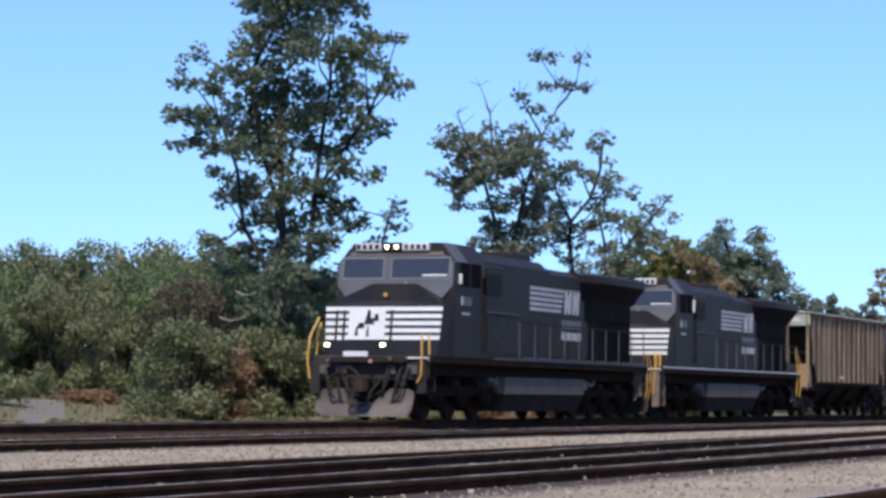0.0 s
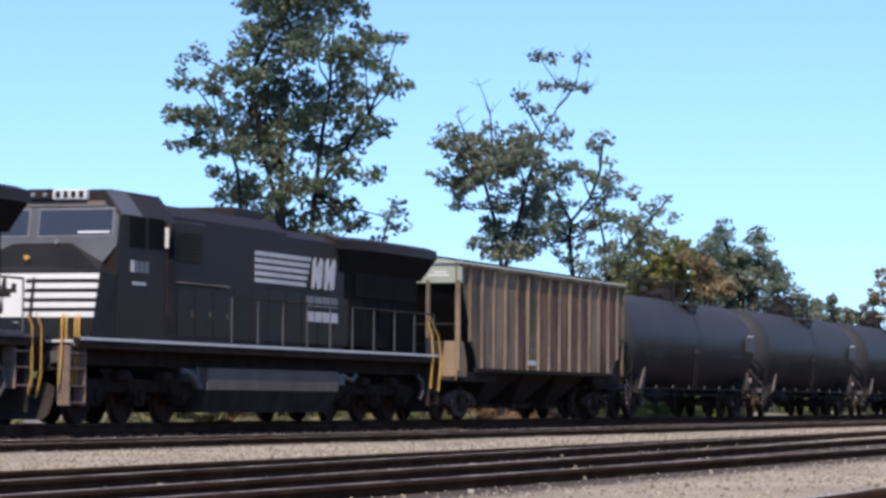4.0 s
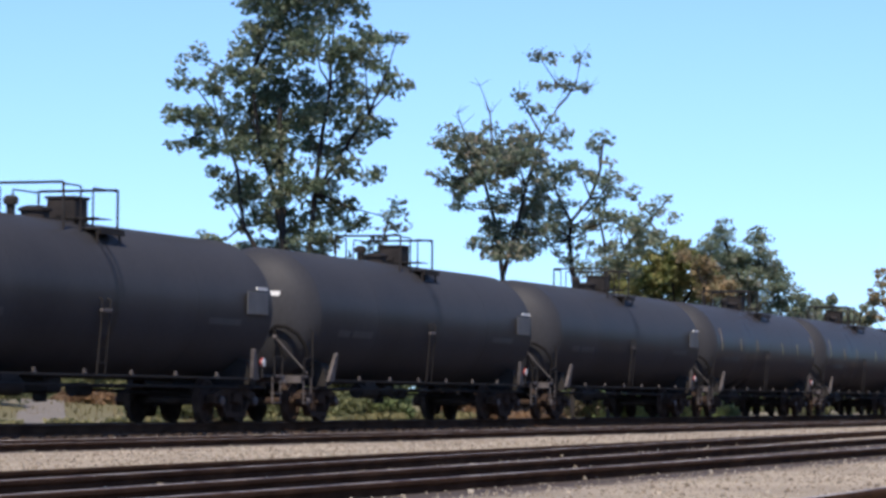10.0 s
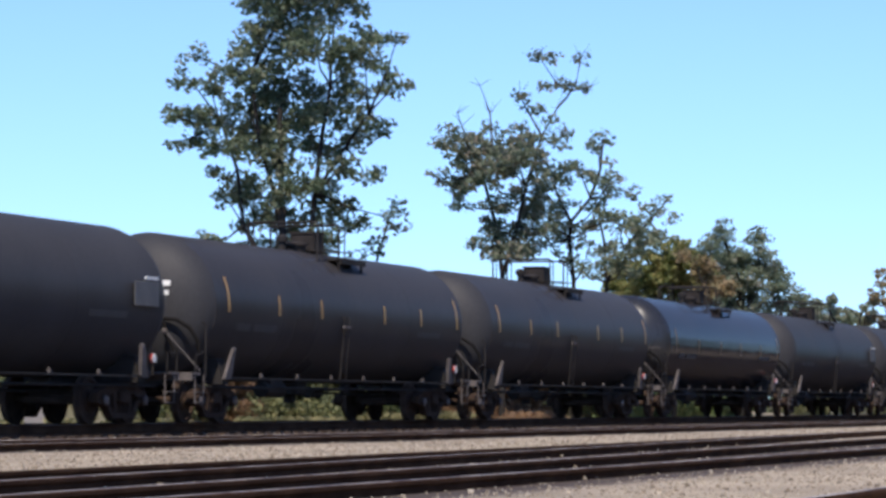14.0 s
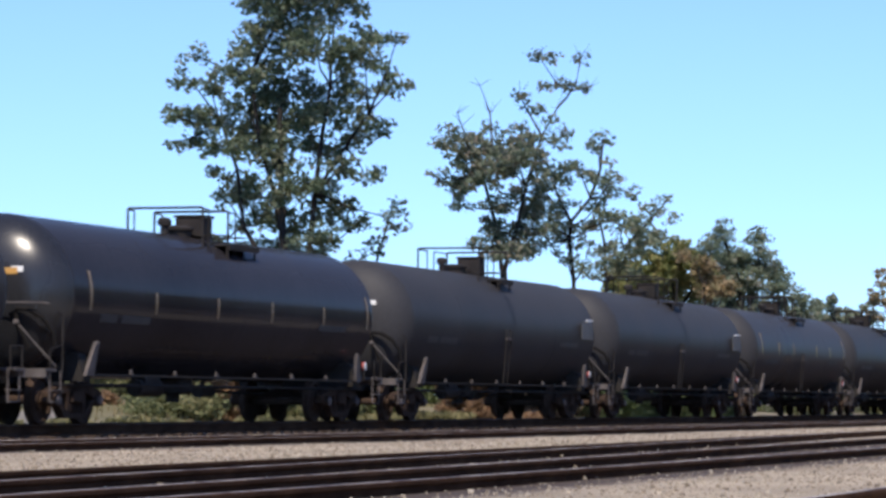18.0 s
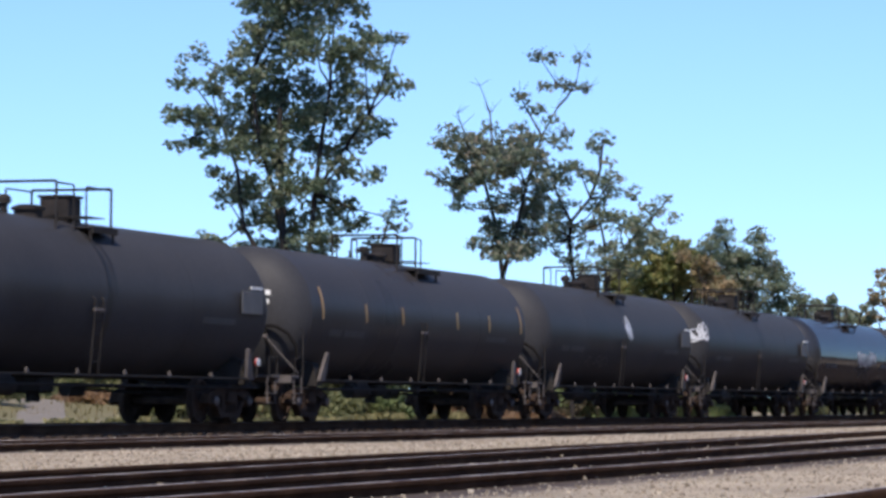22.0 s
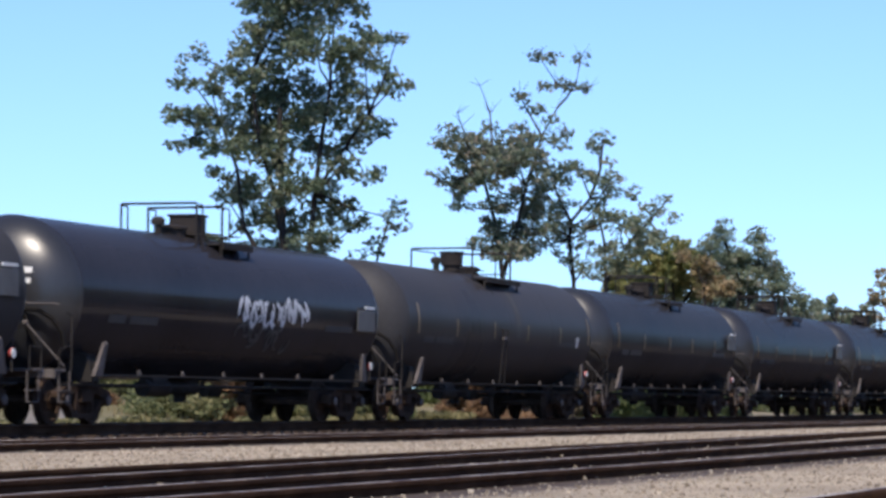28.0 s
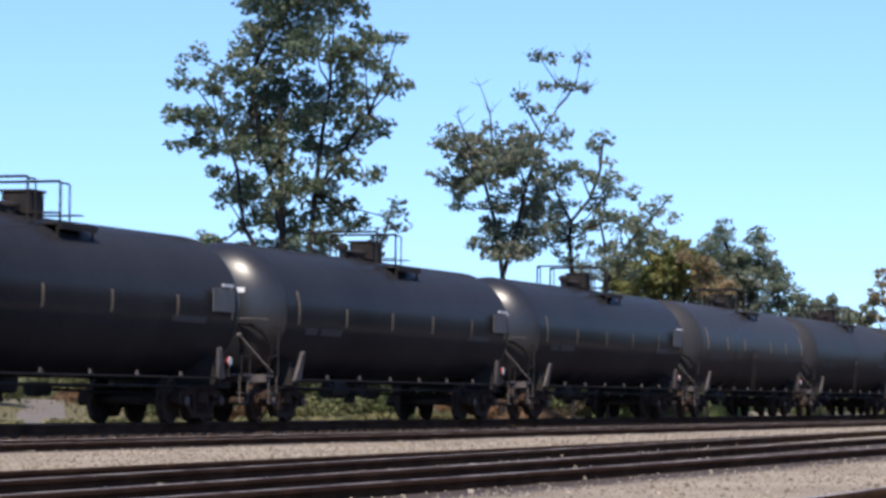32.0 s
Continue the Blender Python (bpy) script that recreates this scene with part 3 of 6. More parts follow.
def tank_car(name_label, body, stripes=(), placards=True, letters=True, low=0.0, head=None, top_at=1.0, marks=1, rail=4.49, top=None):
    car = thing("tank_car", name_label, "tank car", "tank cars of the train")
    H = TANK_HALF
    # the tank: barrel and two dished heads
    prof = []
    tan_x, depth = H - 1.32, 0.76
    for i in range(9):
        a = math.pi / 2 * i / 8
        prof.append((-tan_x - depth * math.cos(a), max(0.02, TANK_R * math.sin(a) ** 0.92)))
    for x in (-5.2, -2.6, -0.02, 0.02, 2.6, 5.2):
        prof.append((x, TANK_R))
    prof += [(-x, r) for x, r in reversed(prof[:9])]
    tank = None
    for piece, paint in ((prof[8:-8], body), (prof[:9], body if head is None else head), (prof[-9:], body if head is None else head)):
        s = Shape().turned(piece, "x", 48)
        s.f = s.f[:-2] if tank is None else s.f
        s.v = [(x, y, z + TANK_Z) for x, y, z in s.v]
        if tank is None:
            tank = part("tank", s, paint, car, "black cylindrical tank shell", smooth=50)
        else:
            part("tank_head", s, paint, tank, "dished tank head", smooth=50)
    for x in (-tan_x, -4.1, 0.25, 4.1, tan_x):
        b = Shape().turned([(x - 0.035, TANK_R - 0.01), (x - 0.03, TANK_R + 0.002), (x + 0.03, TANK_R + 0.002), (x + 0.035, TANK_R - 0.01)], "x", 48)
        b.v = [(px, py, pz + TANK_Z) for px, py, pz in b.v]
        part("weld_seam", b, body, tank, smooth=50)
    # draft sills, end platforms, couplers
    for d in (-1, 1):
        e = d * H
        s = Shape().box(min(e - d * 0.35, e - d * 3.6), max(e - d * 0.35, e - d * 3.6), -0.24, 0.24, 0.72, 1.02, 0.03)
        part("draft_sill", s, FITTING, car)
        s = Shape().box(min(e - d * 0.30, e - d * 0.75), max(e - d * 0.30, e - d * 0.75), -1.42, 1.42, 0.96, 1.02, 0.01)
        s.box(min(e - d * 0.30, e - d * 0.36), max(e - d * 0.30, e - d * 0.36), -1.42, 1.42, 0.86, 1.02)
        part("end_platform", s, PLATE, car)
        part("coupler", coupler_shape(e, d), TRUCK, car)
        # body bolster with its flared saddle plates
        c = e - d * 2.05
        s = Shape().prism([(-1.40, 0.80), (1.40, 0.80), (1.40, 0.90), (1.30, 1.30), (1.05, 1.35), (0.6, 0.98), (-0.6, 0.98), (-1.05, 1.35), (-1.30, 1.30), (-1.40, 0.90)], "x", c - 0.16, c + 0.16)
        part("bolster", s, FITTING, car)
        for y in (-1, 1):
            s = Shape()
            s.prism([(y * 1.40, 0.90), (y * 1.47, 0.90), (y * 1.53, 1.50), (y * 1.49, 1.55), (y * 1.46, 1.50)], "x", c - 0.17, c + 0.17)
            s.v = [(c + (x - c) * (1 - 0.6 * (z - 0.9) / 0.6) - d * 0.20 * (z - 0.9) / 0.6, yy, z) for x, yy, z in s.v]
            part("saddle_plate", s, PLATE, car, "grey flared saddle plate")
            # corner pole and grab iron, diagonal brace at the trailing end, step
            s = Shape()
            if d < 0:
                s.path([(e - d * 0.98, y * 1.42, 0.98), (e - d * 0.98, y * 1.42, 1.98), (e - d * 0.90, y * 1.36, 2.04)], 0.018)
                s.rod((e - d * 0.98, y * 1.42, 1.45), (e - d * 0.50, y * 1.41, 1.36), 0.014)
                s.rod((e - d * 0.50, y * 1.41, 0.98), (e - d * 0.50, y * 1.41, 1.36), 0.016)
            else:
                s.path([(e - d * 0.42, y * 1.41, 0.98), (e - d * 0.42, y * 1.41, 1.40), (e - d * 0.90, y * 1.42, 1.40), (e - d * 0.90, y * 1.42, 0.98)], 0.016)
            part("grab_iron", s, FITTING, car)
            if d < 0:
                s = Shape().rod((e + 0.50, y * 0.72, 1.86), (e + 0.74, y * 1.40, 1.06), 0.018).box(e + 0.45, e + 0.55, y * 0.72 - 0.05, y * 0.72 + 0.05, 1.81, 1.90, 0.02)
                part("diagonal_brace", s, PLATE, car, "pale grey diagonal brace")
                # Black bent pipes stand in for the hooked shadow on the leading head.
                s = Shape().path([(e + 0.60, y * 0.55, 1.98), (e + 0.56, y * 0.72, 2.10), (e + 0.58, y * 0.95, 2.08), (e + 0.66, y * 1.20, 1.92), (e + 0.72, y * 1.36, 1.66), (e + 0.76, y * 1.38, 1.40)], 0.042, 8)
                s.path([(e + 0.56, y * 0.66, 2.06), (e + 0.55, y * 0.78, 1.72), (e + 0.62, y * 0.92, 1.40)], 0.034, 7)
                part("brake_hose", s, RAD_SHADE_BLACK, car, "curved black pipe standing in for a shadow on the tank end")
            s = Shape().path([(e - d * 0.50, y * 1.40, 0.98), (e - d * 0.50, y * 1.40, 0.42), (e - d * 0.95, y * 1.40, 0.42), (e - d * 0.95, y * 1.40, 0.98)], 0.018)
            s.box(min(e - d * 0.50, e - d * 0.95), max(e - d * 0.50, e - d * 0.95), y * 1.40 - 0.06, y * 1.40 + 0.06, 0.62, 0.64)
            part("sill_step", s, PLATE, car, "dusty grey sill step")
        freight_truck(car, e - d * 2.25)
    # hand brake wheel and hoses at the trailing head
    s = Shape()
    for i in range(16):
        a, b = 2 * math.pi * i / 16, 2 * math.pi * (i + 1) / 16
        s.rod((H - 0.36, -0.55 + 0.28 * math.cos(a), 1.55 + 0.28 * math.sin(a)), (H - 0.36, -0.55 + 0.28 * math.cos(b), 1.55 + 0.28 * math.sin(b)), 0.018)
    for i in range(4):
        a = math.pi * i / 2
        s.rod((H - 0.36, -0.55, 1.55), (H - 0.36, -0.55 + 0.28 * math.cos(a), 1.55 + 0.28 * math.sin(a)), 0.014)
    s.box(H - 0.36, H - 0.24, -0.65, -0.45, 1.40, 1.70, 0.02).box(H - 0.34, H - 0.28, -0.60, -0.50, 1.0, 1.45)
    part("brake_wheel", s, PLATE, car)
    # handrail across a glossy leading head
    if head is not TANK_HEAD:
        s = Shape().path([(-H + 0.64, -1.32, 2.18), (-H + 0.56, -1.24, 2.20), (-H + 0.41, -0.9, 2.20), (-H + 0.41, 0.9, 2.20), (-H + 0.56, 1.24, 2.20), (-H + 0.64, 1.32, 2.18)], 0.017)
        part("head_handrail", s, PLATE, car, "grey pipe handrail across the tank end")
    # running bars along both sides with brackets
    for y in (-1, 1):
        s = Shape().box(-H + 2.2, H - 2.2, y * 1.43 - 0.03, y * 1.43 + 0.03, 0.905, 0.945)
        part("side_bar", s, FITTING, car)
        s = Shape().rod((-H + 1.0, y * 1.20, 0.74), (H - 1.0, y * 1.20, 0.74), 0.028)
        part("train_line_pipe", s, FITTING, car)
        for k in range(6):
            x = -H + 4.0 + k * (2 * H - 8.0) / 5
            s = Shape().prism([(x - 0.07, 0.945), (x + 0.05, 0.945), (x - 0.03, 1.04), (x - 0.06, 1.04)], "y", y * 1.42 - 0.02, y * 1.42 + 0.02)
            part("bar_bracket", s, PLATE, car, "small grey bracket")
        # short ladder at the middle of the side
        if body not in (TANK_DULL, TANK_BROWN):
            continue
        s = Shape()
        for x in (-0.62, -0.26):
            s.path([(x, y * 1.45, 0.94), (x, y * 1.535, 1.9), (x, y * 1.555, 2.30), (x, y * 1.49, 2.36)], 0.017)
        for k in range(5):
            s.rod((-0.62, y * (1.465 + 0.02 * k), 1.16 + 0.25 * k), (-0.26, y * (1.465 + 0.02 * k), 1.16 + 0.25 * k), 0.013)
        ladder = part("side_ladder", s, FITTING, car, "dark pipe ladder on the tank side")
        s = Shape().box(-0.66, -0.22, y * 1.545 - 0.03, y * 1.545 + 0.03, 2.08, 2.15, 0.01)
        part("ladder_bracket", s, PLATE, ladder, "small grey bracket")
    # top fittings: valve housing, manway, valves, platform and railing
    ox = top_at
    valve_at, manway_at, deck, rails, barrel = top or (-1.42, -0.82, (-0.75, 0.85), ((-1.50, 0.32), (-0.15, 0.40)), False)
    s = Shape().box(ox - 0.30, ox + 0.30, -0.30, 0.30, 3.80, 4.30, 0.03).box(ox - 0.33, ox + 0.33, -0.33, 0.33, 4.29, 4.345, 0.01)
    s.box(ox - 0.36, ox - 0.30, -0.10, 0.10, 3.95, 4.05, 0.01)
    if barrel:
        s = Shape().turned([(3.80, 0.23), (4.02, 0.23), (4.05, 0.29), (4.36, 0.30), (4.37, 0.33), (4.41, 0.33), (4.42, 0.05)], "z", 20)
        s.v = [(x + ox, y, z) for x, y, z in s.v]
    part("valve_housing", s, RUSTBOX, car, "rusty dark steel housing on the tank top")
    s = Shape().turned([(3.8, 0.27), (3.98, 0.27), (3.99, 0.32), (4.04, 0.32), (4.09, 0.18)], "z", 20)
    s.v = [(x + ox + manway_at, y, z) for x, y, z in s.v]
    part("manway_cover", s, RUSTBOX, car)
    s = Shape().turned([(3.8, 0.085), (4.06, 0.085), (4.06, 0.14), (4.16, 0.15), (4.21, 0.11), (4.23, 0.05)], "z", 14)
    s.v = [(x + ox + valve_at, y + 0.05, z) for x, y, z in s.v]
    part("relief_valve", s, FITTING, car)
    s = Shape()
    for side in (-1, 1):
        s.box(ox + deck[0], ox + deck[1], side * 0.92 - 0.20, side * 0.92 + 0.20, 3.66, 3.70, 0.008)
        s.box(ox + deck[0], ox + deck[1], side * 1.12 - 0.02, side * 1.12 + 0.02, 3.58, 3.70)
        for x in (ox + deck[0] + 0.05, ox + deck[1] - 0.05):
            s.rod((x, side * 1.05, 3.66), (x, side * 1.06, 3.38), 0.025)
    for x in (ox + deck[0] + 0.33, ox + deck[1] - 0.30):
        s.box(x - 0.16, x + 0.16, -0.92, 0.92, 3.885, 3.905)
    part("platform", s, FITTING, car, "dark steel grating platform over the tank")
    for from_box, back in rails:
        x0 = ox + from_box
        s = Shape().path([(x0, -0.84, 3.60), (x0, -0.84, rail - 0.02), (x0, -0.81, rail), (x0, 0.81, rail), (x0, 0.84, rail - 0.02), (x0, 0.84, 3.60)], 0.027)
        railing = part("railing", s, FITTING, car, "dark pipe railing beside the platform")
        for side in (-1, 1):
            s = Shape().path([(x0, side * 0.84, rail - 0.03), (x0 + back - math.copysign(0.03, back), side * 0.84, rail - 0.03), (x0 + back, side * 0.84, rail - 0.06), (x0 + back, side * 0.84, 3.60)], 0.018)
            part("railing_post", s, FITTING, railing)
    # dried spill running down from the manway
    streak = ox + deck[1] - 1.05
    if body is TANK_DULL:
        part("spill_streak", patch(streak - 0.1, streak + 0.08, -38, 50, 0.004, 1, 10), STREAK, tank, "dark dried spill streak", fix=False)
        part("spill_streak", patch(streak + 0.2, streak + 0.3, 0, 50, 0.004, 1, 8), STREAK, tank, "dark dried spill streak", fix=False)
    if barrel:
        part("spill_streak", patch(streak - 0.35, streak + 0.0, -8, 50, 0.004, 2, 10), FAINT, tank, "pale dried spill streak", fix=False)
    # underside
    s = Shape().box(-0.35, 0.35, -0.30, 0.30, 0.58, 0.92, 0.05).rod((0, 0, 0.42), (0, 0, 0.6), 0.14, 12)
    part("bottom_outlet", s, FITTING, car)
    s = Shape().rod((-3.6, -0.75, 0.70), (-2.5, -0.75, 0.70), 0.17, 14).box(-3.4, -2.7, -0.9, -0.6, 0.8, 0.95)
    part("air_reservoir", s, FITTING, car)
    s = Shape().rod((2.2, 0.4, 0.66), (2.9, 0.4, 0.66), 0.14, 12).rod((2.9, 0.4, 0.66), (5.4, 0.2, 0.62), 0.03)
    part("brake_cylinder", s, FITTING, car)
    # markings on the near side
    if letters:
        for x, w in ((-6.7, 0.75), (-5.75, 1.3)):
            part("lettering_bar", patch(x, x + w, -18, -12), FAINT, tank, "faded grey lettering bar", fix=False)
        part("lettering_bar", patch(4.6, 6.3, -14, -9), FAINT, tank, "faded grey lettering bar", fix=False)
    for x, tall, drop in stripes:
        part("reflective_strip", patch(x - 0.05, x + 0.05, drop - 4, drop + (24 if tall else 12), 0.008, 1, 8), AMBER_DIM if drop else AMBER, tank, "dusty amber strip" if drop else "amber reflective strip", fix=False)
    if placards:
        s = Shape().box(H - 2.78, H - 1.66, -1.575, -1.55, 2.25 - low, 2.72 - low, 0.01)
        s.rod((H - 2.6, -1.56, 2.35 - low), (H - 2.6, -1.3, 2.35 - low), 0.02).rod((H - 1.85, -1.56, 2.65 - low), (H - 1.85, -1.3, 2.65 - low), 0.02)
        part("placard_holder", s, PLACARD, car, "pale placard board")
        s = Shape().box(H - 2.30, H - 1.72, -1.582, -1.552, 2.765 - low, 2.825 - low)
        s.rod((H - 2.0, -1.56, 2.79 - low), (H - 2.0, -1.3, 2.79 - low), 0.015)
        part("placard_mark", s, WHITE, car)
    part("reflector_ring", Shape().rod((H - 1.62, -1.41, 1.27), (H - 1.62, -1.46, 1.27), 0.095, 14), RED, car, "red reflector ring")
    s = Shape().rod((H - 1.62, -1.461, 1.27), (H - 1.62, -1.475, 1.27), 0.09, 12)
    part("reflector_post", Shape().box(H - 1.64, H - 1.60, -1.45, -1.42, 0.94, 1.27), FITTING, car)
    part("reflector_disc", s, WHITE, car, "small pale round reflector")
    part("head_mark", head_patch(-0.76, -0.54, 2.76, 2.87), WHITE, tank, "white stencilled bar on the head", fix=False)
    if rail < 4.45:
        part("head_mark", head_patch(-0.66, -0.34, 2.72, 2.84, 0.012), AMBER, tank, "amber stencilled plate on the head", fix=False)
    if marks > 1:
        part("head_mark", head_patch(-0.74, -0.60, 2.57, 2.67), WHITE, tank, "white stencilled bar on the head", fix=False)
    return car


def graffiti(car, x, a, wide, tall, seed, bold=0.10, n=4, paint=None):
    """Unreadable sprayed loops and strokes, laid over the tank; x along it, a and tall in degrees round it."""
    rnd = random.Random(seed)
    for i in range(n):
        cx, ca = x + wide * (i + 0.5 + rnd.uniform(-0.4, 0.4)) / n, a + tall * rnd.uniform(0.3, 0.7)
        rx, ra = min(wide / 2, max(wide / n, 0.16) * rnd.uniform(0.4, 0.8)), tall * rnd.uniform(0.2, 0.45)
        a0, turn, lean = rnd.uniform(0, 6.28), rnd.uniform(2.6, 5.4) * rnd.choice((-1, 1)), rnd.uniform(-0.012, 0.012)
        s, pts = Shape(), []
        for k in range(15):
            w = a0 + turn * k / 14
            ux, ua = rx * math.cos(w), ra * math.sin(w)
            px, pa = cx + ux + lean * ua, ca + ua
            fat = bold * (0.55 + 0.45 * math.sin(math.pi * k / 14))
            nx, na = math.cos(w), math.sin(w)
            pts.append(tank_surface(px - nx * fat / 2, pa - na * fat * 19, 0.010))
            pts.append(tank_surface(px + nx * fat / 2, pa + na * fat * 19, 0.010))
        s.add(pts, [(2 * k, 2 * k + 1, 2 * k + 3, 2 * k + 2) for k in range(14)])
        part("spray_stroke", s, paint or GRAFFITI, car, "pale graffiti stroke", fix=False)


# ---- hopper car ----
def hopper_car():
    car = thing("hopper_car", "weathered brown ribbed covered hopper with pale green end", "hopper car")
    L = 16.45  # from coupler to coupler, the leading one at x = 0
    b0, b1 = 0.55, L - 0.45
    top, sill = 4.0, 1.32
    # side sheets with sloping ends
    s = Shape()
    s.prism([(b0 + 1.45, sill), (b1 - 1.2, sill), (b1 - 0.05, 2.4), (b1, top - 0.12), (b0 + 0.15, top - 0.12), (b0 + 0.35, 3.1)], "y", -1.53, 1.53)
    body = part("body", s, HOPPER, car, "brown weathered steel side", smooth=0)
    for side in (-1, 1):
        for k in range(14):
            pitch = (b1 - b0 - 1.5) / 14
            xa, xb = b0 + 0.75 + k * pitch + 0.07, b0 + 0.75 + (k + 1) * pitch - 0.07
            lows = [sill + 0.01 + 0.95 * max(0.0, b0 + 1.5 - x, x - b1 + 1.15) for x in (xa, xb)]
            s = Shape().prism([(xa, lows[0]), (xb, lows[1]), (xb, top - 0.18), (xa, top - 0.18)], "y", *sorted((side * 1.522, side * 1.536)))
            part("side_panel", s, HOPPER if k in (0, 1, 2, 3, 5, 11) else HOPPER_RUST, body, "" if k in (0, 1, 2, 3, 5, 11) else "rust-brown streaked side panel", smooth=0)
        for k in range(15):
            x = b0 + 0.75 + k * (b1 - b0 - 1.5) / 14
            z0 = sill if b0 + 1.5 < x < b1 - 1.2 else (sill + (b0 + 1.5 - x) * 0.9 if x < b0 + 2 else sill + (x - b1 + 1.2) * 0.9)
            s = Shape().prism([(x - 0.052, side * 1.53), (x + 0.052, side * 1.53), (x + 0.032, side * 1.60), (x - 0.032, side * 1.60)], "z", z0, top - 0.12)
            part("rib", s, HOPPER_RIB, body, "rust-streaked vertical rib", smooth=0)
        s = Shape().box(b0, b1, side * 1.555 - 0.05, side * 1.555 + 0.05, top - 0.17, top - 0.075, 0.01)
        part("top_chord", s, HOPPER, car)
        s = Shape().box(b0 + 1.3, b1 - 1.1, side * 1.54 - 0.05, side * 1.54 + 0.05, sill - 0.10, sill, 0.01)
        part("side_sill", s, HOPPER_DARK, car)
        s = Shape().box(b0 + 0.2, b0 + 3.2, side * 1.42 - 0.06, side * 1.42 + 0.06, 0.98, 1.22, 0.01)
        part("end_sill", s, HOPPER_DARK, car)
        s = Shape().box(b1 - 3.0, L - 0.6, side * 1.42 - 0.06, side * 1.42 + 0.06, 0.98, 1.22, 0.01)
        part("end_sill", s, HOPPER_DARK, car)
    s = Shape().prism([(-1.615, top - 0.08), (-1.59, top - 0.03), (-0.6, top + 0.10), (0.6, top + 0.10), (1.59, top - 0.03), (1.615, top - 0.08)], "x", b0 - 0.05, b1 + 0.05)
    part("roof", s, HOPPER_PALE, car, "pale dusty roof", smooth=0)
    for k in range(4):
        x = 2.6 + k * 3.6
        s = Shape().box(x, x + 2.9, -0.38, 0.38, top + 0.09, top + 0.17, 0.02)
        part("hatch_cover", s, HOPPER_PALE, car)
    s = Shape().box(b0, b1, -0.95, -0.55, top + 0.09, top + 0.11)
    part("roof_walk", s, FITTING, car)
    # ends: pale header panel, corner posts, ladders, tan shear box
    for d, x in ((-1, b0), (1, b1)):
        s = Shape().box(min(x, x - d * 0.12), max(x, x - d * 0.12), -1.58, 1.58, top - 0.58, top - 0.06, 0.02)
        part("end_header", s, HOPPER_PALE if d < 0 else HOPPER, car, "pale green end header" if d < 0 else "")
        for y in (-1.50, 0.0, 1.50):
            s = Shape().box(x - 0.05, x + 0.05, y - 0.05, y + 0.05, 1.25, top - 0.5)
            part("end_post", s, HOPPER, car)
        e = 0.35 if d < 0 else L - 0.35
        s = Shape().box(min(e, e - d * 1.65), max(e, e - d * 1.65), -1.40, 1.40, 0.98, 1.10, 0.02)
        part("end_platform", s, FITTING, car)
        s = Shape().prism([(e - d * 0.25, 1.10), (e - d * 1.75, 1.10), (e - d * 1.75, 1.55), (e - d * 1.2, 1.85), (e - d * 0.25, 1.85)], "y", -1.50, -1.44)
        if d < 0:
            s = Shape().prism([(0.46, 1.10), (1.25, 1.10), (1.25, 1.45), (0.98, 1.98), (0.46, 1.98)], "y", -1.50, -1.44)
        part("shear_plate", s, HOPPER_TAN if d < 0 else HOPPER_DARK, car, "tan painted corner plate" if d < 0 else "")
        if d < 0:
            s = Shape().box(0.40, 0.46, -1.46, -0.70, 1.10, 1.98, 0.01)
            part("brake_housing", s, HOPPER_TAN, car, "tan painted plate on the hopper's end")
            s = Shape().box(b0 - 0.05, b0 + 0.05, -0.75, -0.66, 1.25, top - 0.5)
            part("end_post", s, HOPPER_RIB, car)
            for y0, y1, z in ((-1.2, -0.85, 3.68), (-1.25, -0.7, 3.60)):
                s = Shape().box(b0 - 0.006, b0 + 0.002, y0, y1, z, z + 0.05)
                part("stencil", s, WHITE, car, "small white stencil")
        # slope sheet inside the end frame, its deep shade painted black
        s = Shape().prism([(b0 + 0.13, top - 0.60), (b0 + 0.33, 3.1), (b0 + 1.43, sill), (b0 + 1.36, sill - 0.02), (b0 + 0.27, 3.06), (b0 + 0.07, top - 0.60)] if d < 0 else [(b1 + 0.02, top - 0.60), (b1 - 0.03, 2.4), (b1 - 1.18, sill), (b1 - 1.10, sill - 0.02), (b1 + 0.03, 2.36), (b1 + 0.08, top - 0.60)], "y", -1.545, 1.545)
        part("slope_sheet", s, RAD_SHADE_BLACK, car, "slope sheet with the end's deep shade painted black", smooth=0)
        s = Shape()
        for y in (-1.46, -1.05) if d > 0 else (-1.46,):
            s.rod((x + d * 0.06, y, 1.0), (x + d * 0.06, y, top), 0.02)
        for j in range(8 if d > 0 else 0):
            s.rod((x + d * 0.06, -1.46, 1.2 + j * 0.35), (x + d * 0.06, -1.05, 1.2 + j * 0.35), 0.015)
        part("end_ladder", s, HOPPER, car)
        s = Shape().rod((x, -1.5, 2.4), (x, 1.5, 2.4), 0.025).rod((x, -1.5, 1.9), (x, 1.5, 1.9), 0.025)
        part("end_rail", s, FITTING, car)
        s = Shape().box(min(e, e - d * 2.6), max(e, e - d * 2.6), -0.25, 0.25, 0.70, 1.0, 0.02)
        part("draft_sill", s, FITTING, car)
        part("coupler", coupler_shape(0.0 if d < 0 else L, d), TRUCK, car)
        freight_truck(car, 1.95 if d < 0 else L - 1.95, TRUCK_DUSTY_LIT if d < 0 else None)
    # discharge hoppers below the sill
    for k in range(3):
        x = 3.6 + k * 3.1
        s = Shape().loft([[(x, -1.4, sill), (x + 3.0, -1.4, sill), (x + 3.0, 1.4, sill), (x, 1.4, sill)], [(x + 1.1, -0.6, 0.38), (x + 1.9, -0.6, 0.38), (x + 1.9, 0.6, 0.38), (x + 1.1, 0.6, 0.38)]])
